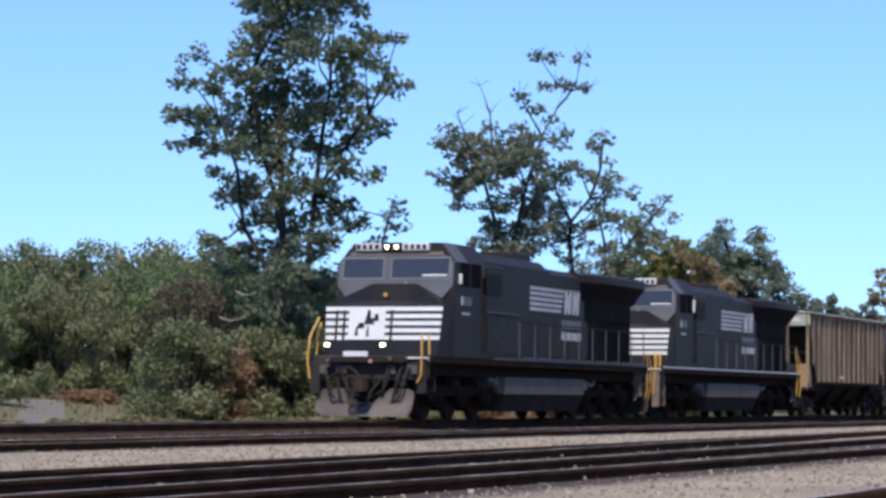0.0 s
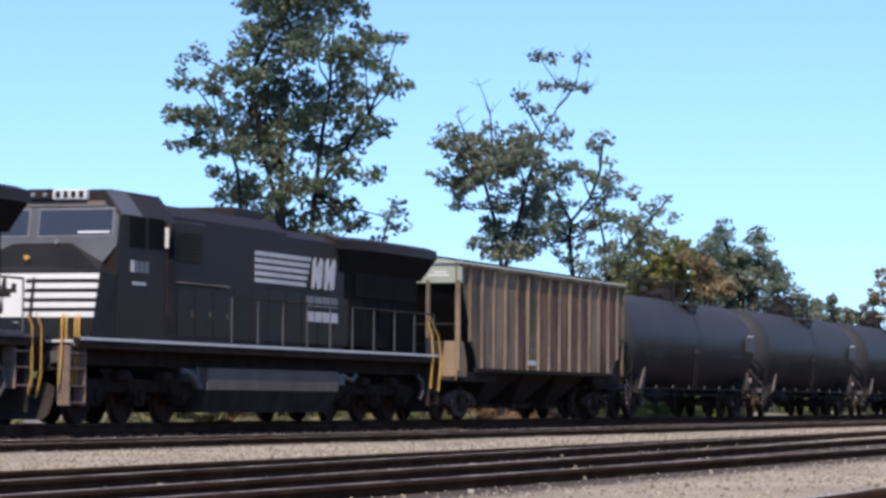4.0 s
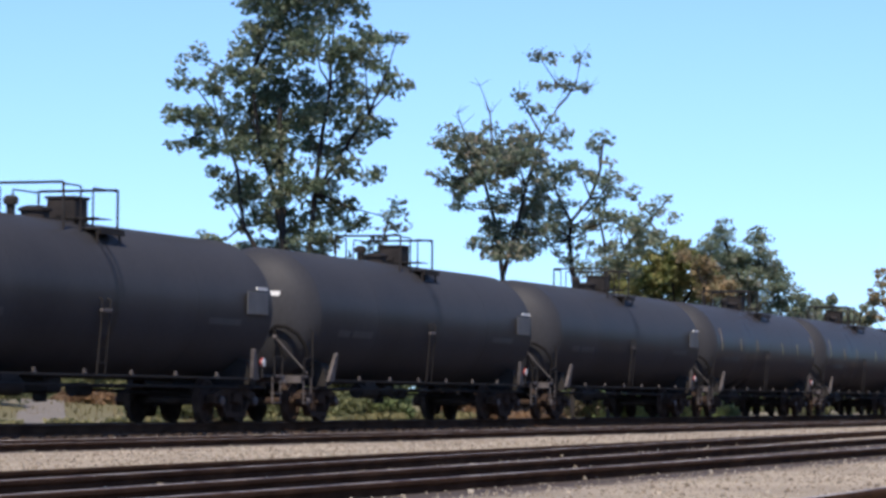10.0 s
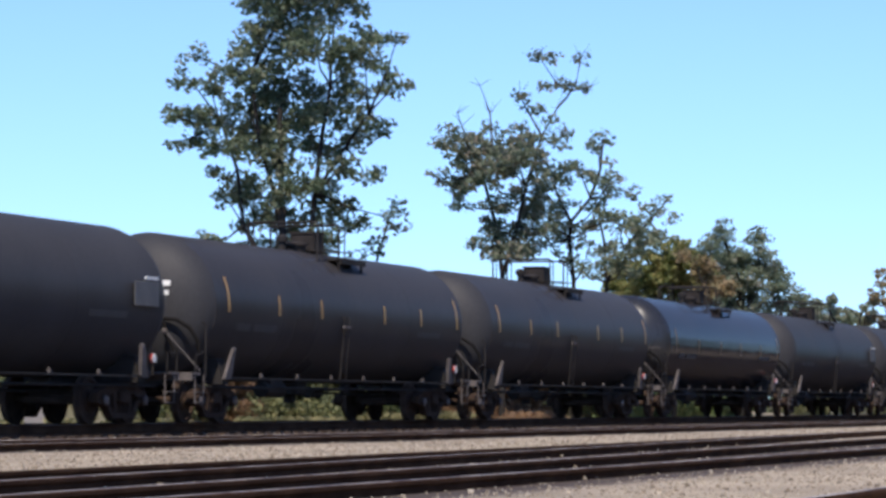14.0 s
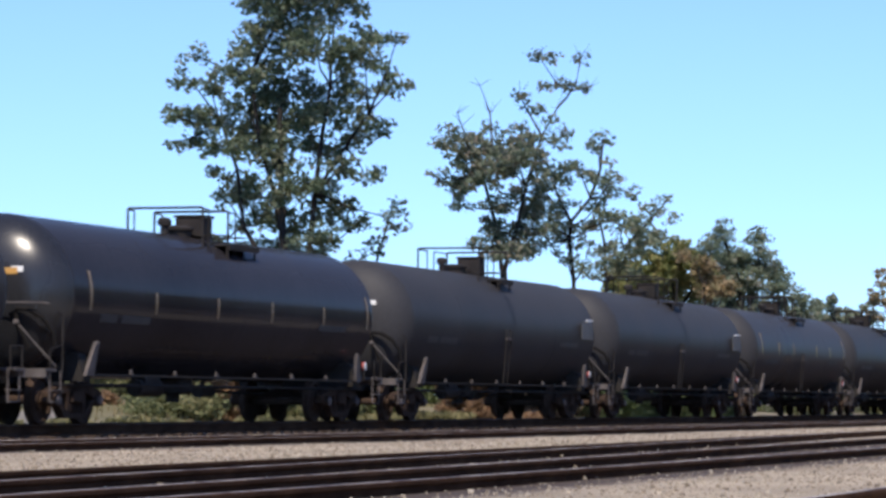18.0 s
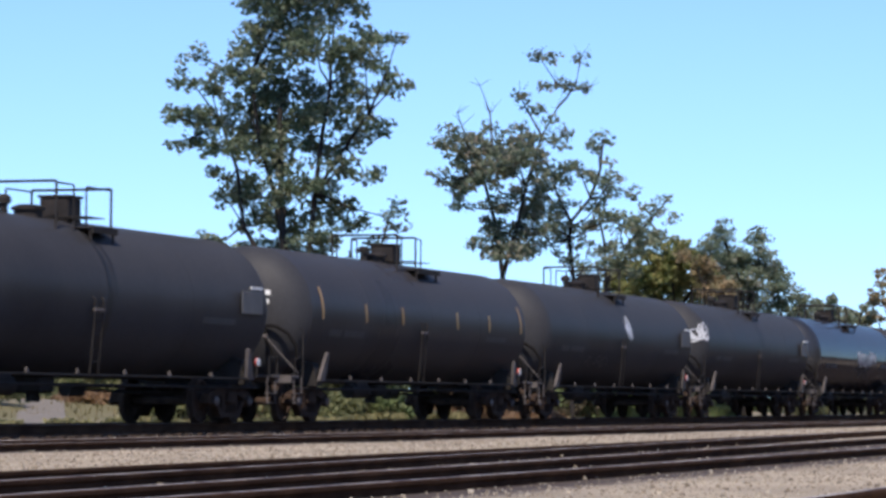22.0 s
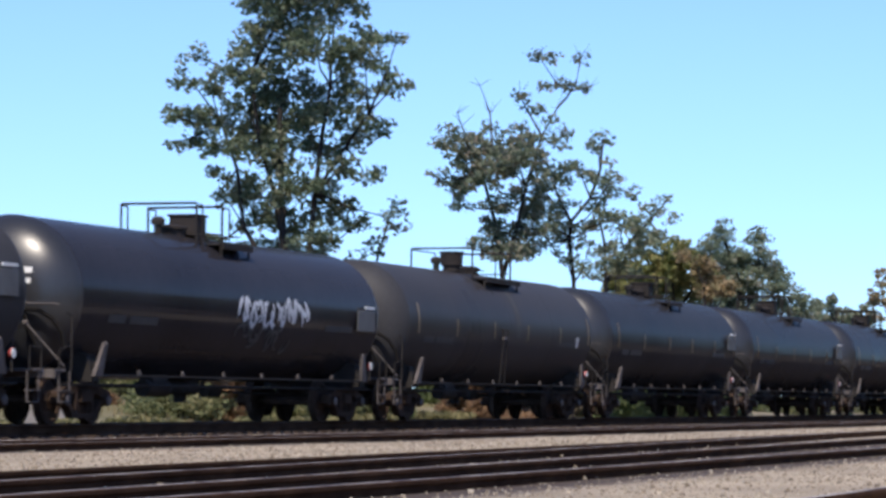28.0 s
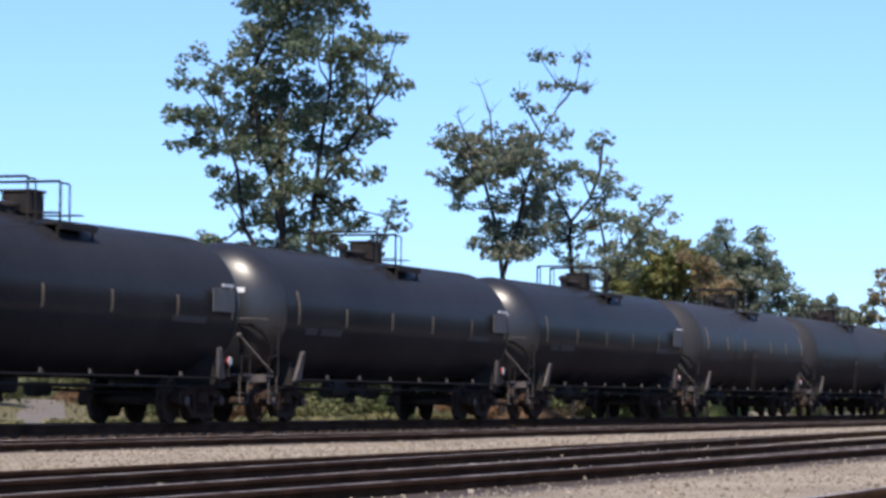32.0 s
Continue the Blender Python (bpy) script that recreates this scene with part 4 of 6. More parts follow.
        part("discharge_hopper", s, HOPPER_DARK, car, smooth=0)
        s = Shape().box(x + 0.9, x + 2.1, -0.75, 0.75, 0.30, 0.40, 0.01).rod((x + 0.9, -0.8, 0.42), (x + 0.9, 0.8, 0.42), 0.03)
        part("outlet_gate", s, TRUCK, car)
    s = Shape().box(6.2, 6.9, -1.62, -1.613, 1.45, 1.58)
    part("stencil", s, WHITE, car, "small white stencil")
    return car


# ---- locomotives ----
def six_wheel_truck(parent, x):
    s = Shape().box(-2.55, 2.55, -0.35, 0.35, 0.62, 0.86, 0.04).turned([(0.8, 0.3), (1.2, 0.3)], "z", 16)
    truck = part("truck", s, LOCO_TRUCK, parent, "grimy six-wheel locomotive truck", at=(x, 0, 0))
    for side in (-1, 1):
        y0, y1 = sorted((side * 0.98, side * 1.18))
        f = Shape().prism([(-2.75, 0.62), (-2.6, 0.80), (-2.2, 0.86), (2.2, 0.86), (2.6, 0.80), (2.75, 0.62), (2.5, 0.50), (1.5, 0.62), (0.5, 0.62), (-0.5, 0.62), (-1.5, 0.62), (-2.5, 0.50)], "y", y0, y1)
        for k in (-2.0, 0, 2.0):
            f.box(k - 0.24, k + 0.24, y0 - 0.02, y1 + 0.02, 0.34, 0.66, 0.04)
            f.rod((k, side * 0.95, 0.533), (k, side * 1.25, 0.533), 0.13, 14)
            for q in (-0.42, 0.42):
                for z in (0.46, 0.54, 0.62):
                    f.rod((k + q, side * 1.08, z), (k + q, side * 1.08, z + 0.045), 0.085, 10)
        for k in (-1.0, 1.0):
            f.rod((k - 0.25, side * 1.24, 0.92), (k + 0.25, side * 1.24, 0.92), 0.11, 12)
            f.rod((k + 0.2, side * 1.24, 0.9), (k + 0.45, side * 1.24, 0.5), 0.025)
        part("side_frame", f, LOCO_TRUCK, truck)
    for k in (-2.0, 0.0, 2.0):
        add_wheelset(truck, k, "loco")
    return truck


def locomotive(label, white_sill, lit):
    """A wide-nosed six-axle diesel; x runs back from its leading coupler."""
    lo = thing("locomotive", label, "locomotive", "locomotives of the train")
    K = LOCO_BLACK
    # frame, walkway
    s = Shape().box(0.95, 21.3, -1.25, 1.25, 1.10, 1.42, 0.02)
    part("underframe", s, LOCO_TRUCK, lo)
    s = Shape().box(0.9, 21.35, -1.56, 1.56, 1.40, 1.60, 0.015)
    part("walkway", s, LOCO_TRUCK, lo, "black walkway along the hood")
    for side in (-1, 1):
        s = Shape().box(1.0 if white_sill else 5.9, 21.3, side * 1.565 - 0.008, side * 1.565 + 0.008, 1.555, 1.61)
        part("sill_stripe", s, WHITE if white_sill else LOCO_GREY, lo, "white stripe along the sill" if white_sill else "worn pale sill stripe")
    # nose: flat lower front, a top that rises to a low ridge, chamfered shoulders
    half = [(1.62, 1.46, 1.60), (1.85, 1.53, 2.84), (2.70, 1.20, 3.08), (2.70, 1.535, 2.78), (2.70, 1.535, 1.60), (1.90, 0.62, 2.93), (2.70, 0.50, 3.46)]
    s = Shape().add([(x, -y, z) for x, y, z in half] + [(x, y, z) for x, y, z in half],
                    [(0, 1, 3, 4), (1, 2, 3), (1, 5, 6, 2), (7, 11, 10, 8), (8, 10, 9), (8, 9, 13, 12), (5, 12, 13, 6), (0, 7, 8, 1), (1, 8, 12, 5), (0, 4, 11, 7), (2, 6, 13, 9, 10, 11, 4, 3)])
    nose = part("nose", s, LOCO_NOSE, lo, "wide black nose", smooth=0)
    for y in (-0.95, 0.95):
        b = Shape().path([(2.02, y, 2.94), (2.04, y, 3.02), (2.36, y * 0.96, 3.14), (2.40, y * 0.96, 3.06)], 0.014)
        part("nose_grab", b, K, nose)
    # white bars across the nose, bent round its plain front plate
    def front_bar(z0, z1, y0, y1, name, mat, proud=0.012):
        b = Shape()
        xa, xb = 1.62 + 0.23 * (z0 - 1.6) / 1.24, 1.62 + 0.23 * (z1 - 1.6) / 1.24
        b.add([(xa - proud, y0, z0), (xa - proud, y1, z0), (xb - proud, y1, z1), (xb - proud, y0, z1), (xa + 0.03, y0, z0), (xa + 0.03, y1, z0), (xb + 0.03, y1, z1), (xb + 0.03, y0, z1)],
              [(0, 1, 2, 3), (4, 7, 6, 5), (0, 4, 5, 1), (1, 5, 6, 2), (2, 6, 7, 3), (3, 7, 4, 0)])
        return part(name, b, mat, nose, smooth=0)
    for i in range(5):
        z1 = 2.80 - i * 0.178
        w = 1.46 + 0.07 * (z1 - 1.6) / 1.24
        front_bar(z1 - 0.105, z1, -w, w, "nose_bar", WHITE)
    front_bar(1.99, 2.79, -0.05, 0.90, "emblem_panel", WHITE, 0.016)
    # plain dark emblem on the panel
    for y0, y1, z0, z1 in ((0.32, 0.45, 2.50, 2.72), (0.22, 0.49, 2.36, 2.52), (0.47, 0.67, 2.26, 2.40), (0.63, 0.73, 2.08, 2.30), (0.35, 0.43, 2.06, 2.38), (0.11, 0.25, 2.44, 2.62)):
        xa, xb = 1.60 + 0.23 * (z0 - 1.6) / 1.24, 1.60 + 0.23 * (z1 - 1.6) / 1.24
        e = Shape().add([(xa, y0, z0), (xa, y1, z0), (xb, y1 - 0.04, z1), (xb, y0 + 0.03, z1), (xa + 0.02, y0, z0), (xa + 0.02, y1, z0), (xb + 0.02, y1, z1), (xb + 0.02, y0, z1)],
              [(0, 1, 2, 3), (0, 4, 5, 1), (1, 5, 6, 2), (2, 6, 7, 3), (3, 7, 4, 0)])
        part("emblem_stroke", e, K, nose, "plain dark emblem shape", smooth=0)
    for y in (-0.22, 1.02, 1.22):
        front_bar(1.98, 2.72, y - 0.03, y + 0.03, "nose_post", K, 0.03)
    s = Shape().turned([(1.86, 0.0), (1.87, 0.05), (1.93, 0.055), (2.0, 0.03)], "x", 12)
    s.v = [(x + 0.08, y + 0.02, z + 3.10) for x, y, z in s.v]
    part("nose_lamp", s, YELLOW, nose, "small amber nose lamp")
    # cab
    s = Shape()
    section = [(-1.54, 1.60), (-1.54, 3.42), (-1.54, 3.92), (-1.16, 4.42), (1.16, 4.42), (1.54, 3.92), (1.54, 3.42), (1.54, 1.60)]
    s.loft([[(2.62 + 0.19 * max(0, z - 3.42), y, z) for y, z in section], [(3.1, y, z + (0.02 if z > 4 else 0)) for y, z in section], [(5.35, y, z + (0.02 if z > 4 else 0)) for y, z in section]])
    cab = part("cab", s, K, lo, "black cab with sloped windshield", smooth=15)
    def on_front(y0, y1, z0, z1, name, mat, lab="", proud=0.02):
        b = Shape()
        xa, xb = 2.62 + 0.16 * (z0 - 3.42) / 0.84, 2.62 + 0.16 * (z1 - 3.42) / 0.84
        b.add([(xa - proud, y0, z0), (xa - proud, y1, z0), (xb - proud, y1, z1), (xb - proud, y0, z1), (xa + 0.05, y0, z0), (xa + 0.05, y1, z0), (xb + 0.05, y1, z1), (xb + 0.05, y0, z1)],
              [(0, 1, 2, 3), (4, 7, 6, 5), (0, 4, 5, 1), (1, 5, 6, 2), (2, 6, 7, 3), (3, 7, 4, 0)])
        return part(name, b, mat, cab, lab, smooth=0)
    # Grey overlay carries the sunlit brightness of the black cab front.
    rim = [(-1.525, 3.36), (-1.27, 3.04), (-0.5, 3.30), (0.5, 3.30), (1.27, 3.04), (1.525, 3.36), (1.52, 3.92), (1.14, 4.20), (-1.14, 4.20), (-1.52, 3.92)]
    b = Shape().loft([[(2.62 + 0.19 * (z - 3.42) - (0.006 if k else -0.05), y, z) for y, z in rim] for k in (1, 0)])
    part("windshield_surround", b, LOCO_SURROUND, cab, "grey cab front, sunlight put into its tone", smooth=0)
    b = Shape().turned([(2.50, 0.0), (2.505, 0.045), (2.56, 0.055), (2.60, 0.03)], "x", 12)
    b.v = [(x, y - 0.32, z + 3.42) for x, y, z in b.v]
    part("cab_lamp", b, UNLIT, cab, "small round pale lamp")
    # Grey strip on the black roof chamfer, painted as if lit.
    b = Shape().add([(2.80, -1.548, 3.95), (3.75, -1.548, 3.95), (3.75, -1.19, 4.425), (2.86, -1.19, 4.425), (2.80, -1.53, 3.93), (3.75, -1.53, 3.93), (3.75, -1.17, 4.40), (2.86, -1.17, 4.40)],
                    [(0, 1, 2, 3), (4, 7, 6, 5), (0, 4, 5, 1), (1, 5, 6, 2), (2, 6, 7, 3), (3, 7, 4, 0)])
    part("roof_edge", b, LOCO_SURROUND, cab, "grey roof edge, sunlight put into its tone", smooth=0)
    for y0, y1 in ((-1.40, 0.10), (0.34, 1.38)):
        # Frames in a raised grey that continues the painted sunlit front.
        on_front(y0 - 0.035, y1 + 0.035, 3.52, 4.07, "window_frame", FRAME_GREY, "grey windshield frame", 0.012)
        on_front(y0, y1, 3.56, 4.03, "windshield", PANE, "grey windshield pane reflecting sky", 0.022)
    on_front(-1.22, 1.22, 4.10, 4.20, "visor", LOCO_GREY, "", 0.03)
    on_front(-1.36, -0.72, 3.585, 3.625, "wiper", WHITE, "bright wiper strip", 0.035)
    for y0, y1 in ((-0.86, -0.16), (0.40, 1.06)):
        b = Shape().box(2.66, 2.95, y0, y1, 4.22, 4.42, 0.015)
        part("number_board", b, DULL_WHITE, cab, "pale number board with dark bars")
        for k in range(4):
            c = Shape().box(2.645, 2.662, y0 + 0.06 + k * 0.16, y0 + 0.15 + k * 0.16, 4.26, 4.38)
            part("number_bar", c, K, cab)
    for y in (-0.01, 0.23):
        b = Shape().turned([(2.62, 0.0), (2.625, 0.045), (2.75, 0.058)], "x", 16)
        b.v = [(x, py + y, z + 4.32) for x, py, z in b.v]
        part("headlight", b, LAMP if lit else UNLIT, cab, "lit round headlight" if lit else "unlit round headlight")
    b = Shape().box(2.66, 2.9, -0.16, 0.36, 4.22, 4.43, 0.015)
    part("headlight_box", b, K, cab)
    for side in (-1, 1):
        for x0, x1 in ((3.15, 3.85), (4.0, 4.75)):
            b = Shape().box(x0, x1, side * 1.545 - 0.012, side * 1.545 + 0.012, 3.35, 3.95, 0.01)
            part("side_window", b, GLASS, cab, "dark side window")
        dx = 3.04 if lit else 4.78
        b = Shape().box(dx, dx + 0.05, side * 1.575 - 0.04, side * 1.575 + 0.04, 3.40, 3.66 if lit else 3.80, 0.01)
        part("wind_deflector", b, WHITE, cab, "pale wind deflector beside the window")
        b = Shape().box(4.88, 4.93, side * 1.59 - 0.04, side * 1.59 + 0.04, 3.62, 3.90, 0.01)
        part("mirror", b, LOCO_GRIME_SHADE, cab)
        for k in range(4):
            b = Shape().box(3.20 + k * 0.22, 3.36 + k * 0.22, side * 1.548 - 0.004, side * 1.548 + 0.004, 2.88, 3.10)
            part("number_bar", b, DULL_WHITE if k < 1 else FRAME_GREY, cab, "pale cab number bar" if k < 1 else "grey cab number bar")
        b = Shape().box(3.3, 3.9, side * 1.548 - 0.004, side * 1.548 + 0.004, 2.64, 2.70)
        part("lettering_bar", b, DULL_WHITE, cab)
    b = Shape().box(4.86, 5.28, -1.556, -1.538, 1.75, 3.88, 0.008)
    door = part("cab_door", b, LOCO_GRIME_SHADE, cab, "narrow dark cab door")
    part("door_pane", Shape().box(4.93, 5.21, -1.562, -1.550, 3.20, 3.78, 0.006), GLASS, door)
    part("ledge", Shape().box(5.32, 8.12, -1.53, -1.10, 2.75, 2.785, 0.008), LOCO_GREY, lo, "worn ledge on the cabinet")
    for x in (5.5, 6.4, 7.3):
        part("cabinet_door", Shape().box(x, x + 0.82, -1.512, -1.496, 1.72, 2.66, 0.006), K, lo)
        part("latch", Shape().box(x + 0.70, x + 0.75, -1.53, -1.51, 2.10, 2.24, 0.006), PLATE, lo)
    # hood behind the cab
    s = Shape()
    s.prism([(-1.15, 1.60), (1.15, 1.60), (1.15, 4.10), (0.85, 4.34), (-0.85, 4.34), (-1.15, 4.10)], "x", 5.35, 12.2)
    hood = part("hood", s, K, lo, "long black engine hood", smooth=15)
    s = Shape().box(5.35, 8.1, -1.50, -1.10, 1.60, 2.75, 0.03).box(5.35, 7.2, -1.42, -1.1, 2.75, 4.0, 0.04)
    part("equipment_cabinet", s, K, lo)
    s = Shape().prism([(-1.10, 1.60), (1.10, 1.60), (1.10, 4.02), (0.8, 4.20), (-0.8, 4.20), (-1.10, 4.02)], "x", 12.2, 15.9)
    part("rear_hood", s, K, lo, smooth=15)
    # Black intake room; its slanted front edge follows the wing's shadow.
    s = Shape().loft([[(x + 0.62 * max(0.0, 4.02 - z) / 2.42 if x < 20 else x, y * 0.995, z - 0.004 if z > 4.1 else z) for y, z in ((-1.10, 1.60), (1.10, 1.60), (1.10, 4.02), (0.8, 4.20), (-0.8, 4.20), (-1.10, 4.02))] for x in (15.75, 21.0)])
    part("radiator_room", s, RAD_SHADE_BLACK, lo, "black radiator compartment with the wing's shade painted in", smooth=15)
    wing = [(-1.52, 3.92), (-1.50, 4.13), (-1.2, 4.22), (1.2, 4.22), (1.50, 4.13), (1.52, 3.92)]
    s = Shape().loft([[(x, y * w, z) for y, z in wing] for x, w in ((15.3, 0.74), (16.9, 1.0), (21.3, 1.0))])
    part("radiator_wing", s, K, lo, "overhanging radiator wing", smooth=15)
    # The underside takes the same black to hold the wing's shade.
    s = Shape().loft([[(x, y * w if abs(y) > 1.15 else y, z) for y, z in ((-1.49, 3.916), (1.49, 3.916), (1.11, 3.40), (-1.11, 3.40))] for x, w in ((15.5, 0.77), (16.9, 1.0), (21.25, 1.0))])
    part("wing_underside", s, RAD_SHADE_BLACK, lo, "wing underside painted as dark as its shade", smooth=15)
    s = Shape().box(10.3, 11.9, -0.7, 0.7, 4.30, 4.56, 0.04)
    part("exhaust_housing", s, K, lo)
    s = Shape().box(7.4, 7.7, -0.3, 0.3, 4.30, 4.44, 0.03).rod((7.1, 0.5, 4.3), (7.1, 0.5, 4.55), 0.05, 8)
    part("horn_cluster", s, FITTING, lo)
    # hood doors, grilles, louvres on both sides
    for side in (-1, 1):
        for k in range(13):
            x = 8.25 + k * 0.98
            if x > 20:
                break
            b = Shape().box(x, x + 0.90, side * 1.152 - 0.012, side * 1.152 + 0.012, 1.72, 2.78, 0.006)
            # Rear doors turn black with the painted shade below the wing.
            part("hood_door", b, K if x < 15.4 else RAD_SHADE_BLACK, hood)
        for k in range(9):
            b = Shape().box(16.6, 20.9, side * 1.115 - 0.02, side * 1.115 + 0.02, 2.9 + k * 0.065, 2.935 + k * 0.065)
            part("radiator_slat", b, LOCO_GRIME_SHADE, lo)
        for k in range(8):
            b = Shape().box(5.6, 6.9, side * 1.435 - 0.015, side * 1.435 + 0.015, 3.2 + k * 0.075, 3.235 + k * 0.075)
            part("intake_slat", b, LOCO_GRIME_SHADE, lo)
        # road markings: five bars, two plain blocks and two lines of unreadable bars
        y = side * 1.165
        for k in range(5):
            b = Shape().box(10.35, 13.62 - 0.07 * k, y - 0.004, y + 0.004, 3.54 - k * 0.142, 3.63 - k * 0.142)
            part("side_bar", b, DULL_WHITE, hood, "white bar on the hood")
        for x0 in (13.66, 14.46):
            b = Shape().prism([(x0, 2.96), (x0 + 0.16, 2.94), (x0 + 0.34, 3.20), (x0 + 0.36, 2.94), (x0 + 0.62, 2.98), (x0 + 0.74, 3.58), (x0 + 0.58, 3.66), (x0 + 0.30, 3.38), (x0 + 0.28, 3.66), (x0 + 0.10, 3.60)], "y", y - 0.004, y + 0.004)
            part("emblem_block", b, DULL_WHITE, hood, "plain white emblem block")
        for z0, z1 in ((2.55, 2.78), (2.22, 2.44)):
            for k in range(4):
                b = Shape().box(13.40 + k * 0.50, 13.82 + k * 0.50, y - 0.006, y + 0.006, z0, z1)
                b.v = [(px, py + side * 0.004, pz) for px, py, pz in b.v]
                part("lettering_bar", b, FRAME_GREY if z0 > 2.4 else DULL_WHITE, hood)
        # handrail with stanchions
        xs = [8.3 + k * 1.42 for k in range(10)]
        for x in () if white_sill else xs[:-1]:
            b = Shape().box(x + 0.10, x + 1.28, side * 1.572 - 0.008, side * 1.572 + 0.008, 1.60, 1.66)
            part("toe_board", b, LOCO_SURROUND, lo, "grey toe board")
        for x in xs:
            b = Shape().rod((x, side * 1.50, 1.58), (x, side * 1.50, 2.58), 0.018, 6)
            part("stanchion", b, LOCO_SURROUND, lo, "pale worn stanchion")
        b = Shape().path([(8.3, side * 1.50, 2.58), (xs[-1], side * 1.50, 2.58)], 0.02)
        part("handrail", b, LOCO_GRIME_SHADE, lo)
        # corner steps with yellow rails, front and rear
        for e, d in ((0.62, -1), (21.5, 1)):
            b = Shape()
            back = 0.44 if d < 0 else 0.32
            inn = 0.17 if d < 0 and side < 0 else 0.0
            b.path([(e - d * 0.02, side * 1.50, 1.0 if d < 0 and lit else 0.72), (e - d * 0.02, side * 1.56, 1.55), (e - d * 0.10, side * 1.52, 2.05), (e - d * 0.55, side * 1.46, 2.52)], 0.026)
            b.path([(e - d * 0.62, side * 1.50, 1.05 if d < 0 and lit else 0.78), (e - d * 0.62, side * 1.56, 1.55), (e - d * 0.66, side * 1.54, 2.05), (e - d * 0.80, side * 1.50, 2.40)], 0.026)
            if lit and d < 0 and side < 0:
                b = Shape()
                for x in (0.62, 1.18):
                    b.path([(x, -1.46, 0.92), (x, -1.56, 1.10), (x, -1.58, 1.62), (x + 0.06, -1.55, 1.98), (x + 0.22, -1.50, 2.10)], 0.022)
            if not lit and d < 0:
                b = Shape()
                for x in (0.60, 0.78, 1.16, 1.30):
                    b.path([(x, side * 1.50, 0.74), (x, side * 1.55, 1.30), (x, side * 1.55, 1.85), (x + 0.14, side * 1.50, 2.02)], 0.019)
            b.v = [(px, py + inn, pz) for px, py, pz in b.v]
            if lit and d > 0:
                b = Shape()
                for x in (21.36, 21.72):
                    b.path([(x, side * 1.46, 0.50), (x, side * 1.55, 0.9), (x, side * 1.55, 1.75), (x - 0.12, side * 1.50, 1.98)], 0.016)
            part("corner_rail", b, YELLOW, lo, "yellow corner handrail")
            pale = (d < 0) != lit
            dusty, note = (STEP_DUST_LIT, "pale dusty step, toned as sunlit") if pale else (LOCO_GRIME_SHADE, "dark steel step")
            for z in (0.70, 1.02, 1.30) if lit else (0.40, 0.70, 1.02, 1.30):
                b = Shape().box(e - 0.34 - d * back, e + 0.30 - d * back, side * 1.38 - 0.12, side * 1.38 + 0.12, z, z + 0.03)
                part("step_tread", b, dusty, lo, note)
            for x0 in (e - 0.36 - d * back, e + 0.30 - d * back):
                b = Shape().box(x0, x0 + 0.03, side * 1.38 - 0.12, side * 1.38 + 0.12, 0.66 if lit else 0.36, 1.45)
                part("step_side", b, dusty, lo, note)
    # cab end and rear end: end plates, plow, coupler, hoses, lamps
    s = Shape().box(0.78, 0.95, -1.48, 1.48, 0.98, 1.58, 0.03)
    part("front_plate", s, LOCO_GRIME_SHADE, lo)
    s = Shape().box(0.55, 0.90, -1.0, 1.0, 1.40, 1.56, 0.02)
    part("anticlimber", s, K, lo)
    # curved moldboard with rounded outer corners and a notch under the coupler
    s = Shape()
    rows = 7
    ys = [-1.14, -1.10, -1.0, -0.85, -0.6, -0.38, -0.2, 0.0, 0.2, 0.38, 0.6, 0.9, 1.1, 1.26, 1.38]
    grid = []
    for y in ys:
        w, edge = abs(y), 1.0 if y < 0 else 1.1
        low = 0.10 + (0.16 * ((w - edge) / (0.14 if y < 0 else 0.28)) ** 2 if w > edge else 0)
        high = 0.78 - (0.10 * ((w - edge) / (0.14 if y < 0 else 0.28)) ** 2 if w > edge else 0) - (0.34 if w < 0.25 else 0.17 if w < 0.45 else 0)
        for k in range(rows):
            u = k / (rows - 1)
            grid.append((0.34 + 0.26 * w + 0.22 * math.sin(u * 1.5) - 0.04 * u, y, low + (high - low) * u))
    n = len(grid)
    quads = [(a * rows + k, (a + 1) * rows + k, (a + 1) * rows + k + 1, a * rows + k + 1) for a in range(len(ys) - 1) for k in range(rows - 1)]
    s.add(grid + [(x + 0.03, y, z) for x, y, z in grid], quads + [tuple(n + v for v in reversed(q)) for q in quads])
    part("snow_plow", s, PLOW_GREY if lit else LOCO_GRIME_SHADE, lo, "worn grey steel snow plow" if lit else "dark grimy snow plow", smooth=50, fix=False)
    s = Shape().box(21.28, 21.42, -1.48, 1.48, 0.22, 1.58, 0.03)
    part("rear_plate", s, LOCO_GRIME_SHADE, lo)
    part("coupler", coupler_shape(0.0, -1), TRUCK, lo)
    part("coupler", coupler_shape(22.3, 1), TRUCK, lo)
    for y, drop in ((-1.05, 0.58), (-0.86, 0.50), (-0.52, 0.62), (0.55, 0.60), (0.80, 0.48), (1.08, 0.56)):
        s = Shape().path([(0.76, y, 1.30), (0.66, y * 0.98, 1.22), (0.56, y * 0.93, 1.0), (0.54, y * 0.86, 0.72), (0.58, y * 0.80, drop), (0.66, y * 0.72, drop - 0.04)], 0.032, 7)
        part("air_hose", s, LOCO_GRIME_SHADE, lo, "hanging dark air hose with its coupling")
        s = Shape().box(0.60, 0.70, y * 0.72 - 0.05, y * 0.72 + 0.05, drop - 0.09, drop + 0.01, 0.015).rod((0.74, y, 1.30), (0.80, y, 1.30), 0.06, 8)
        part("hose_coupling", s, PLATE, lo)
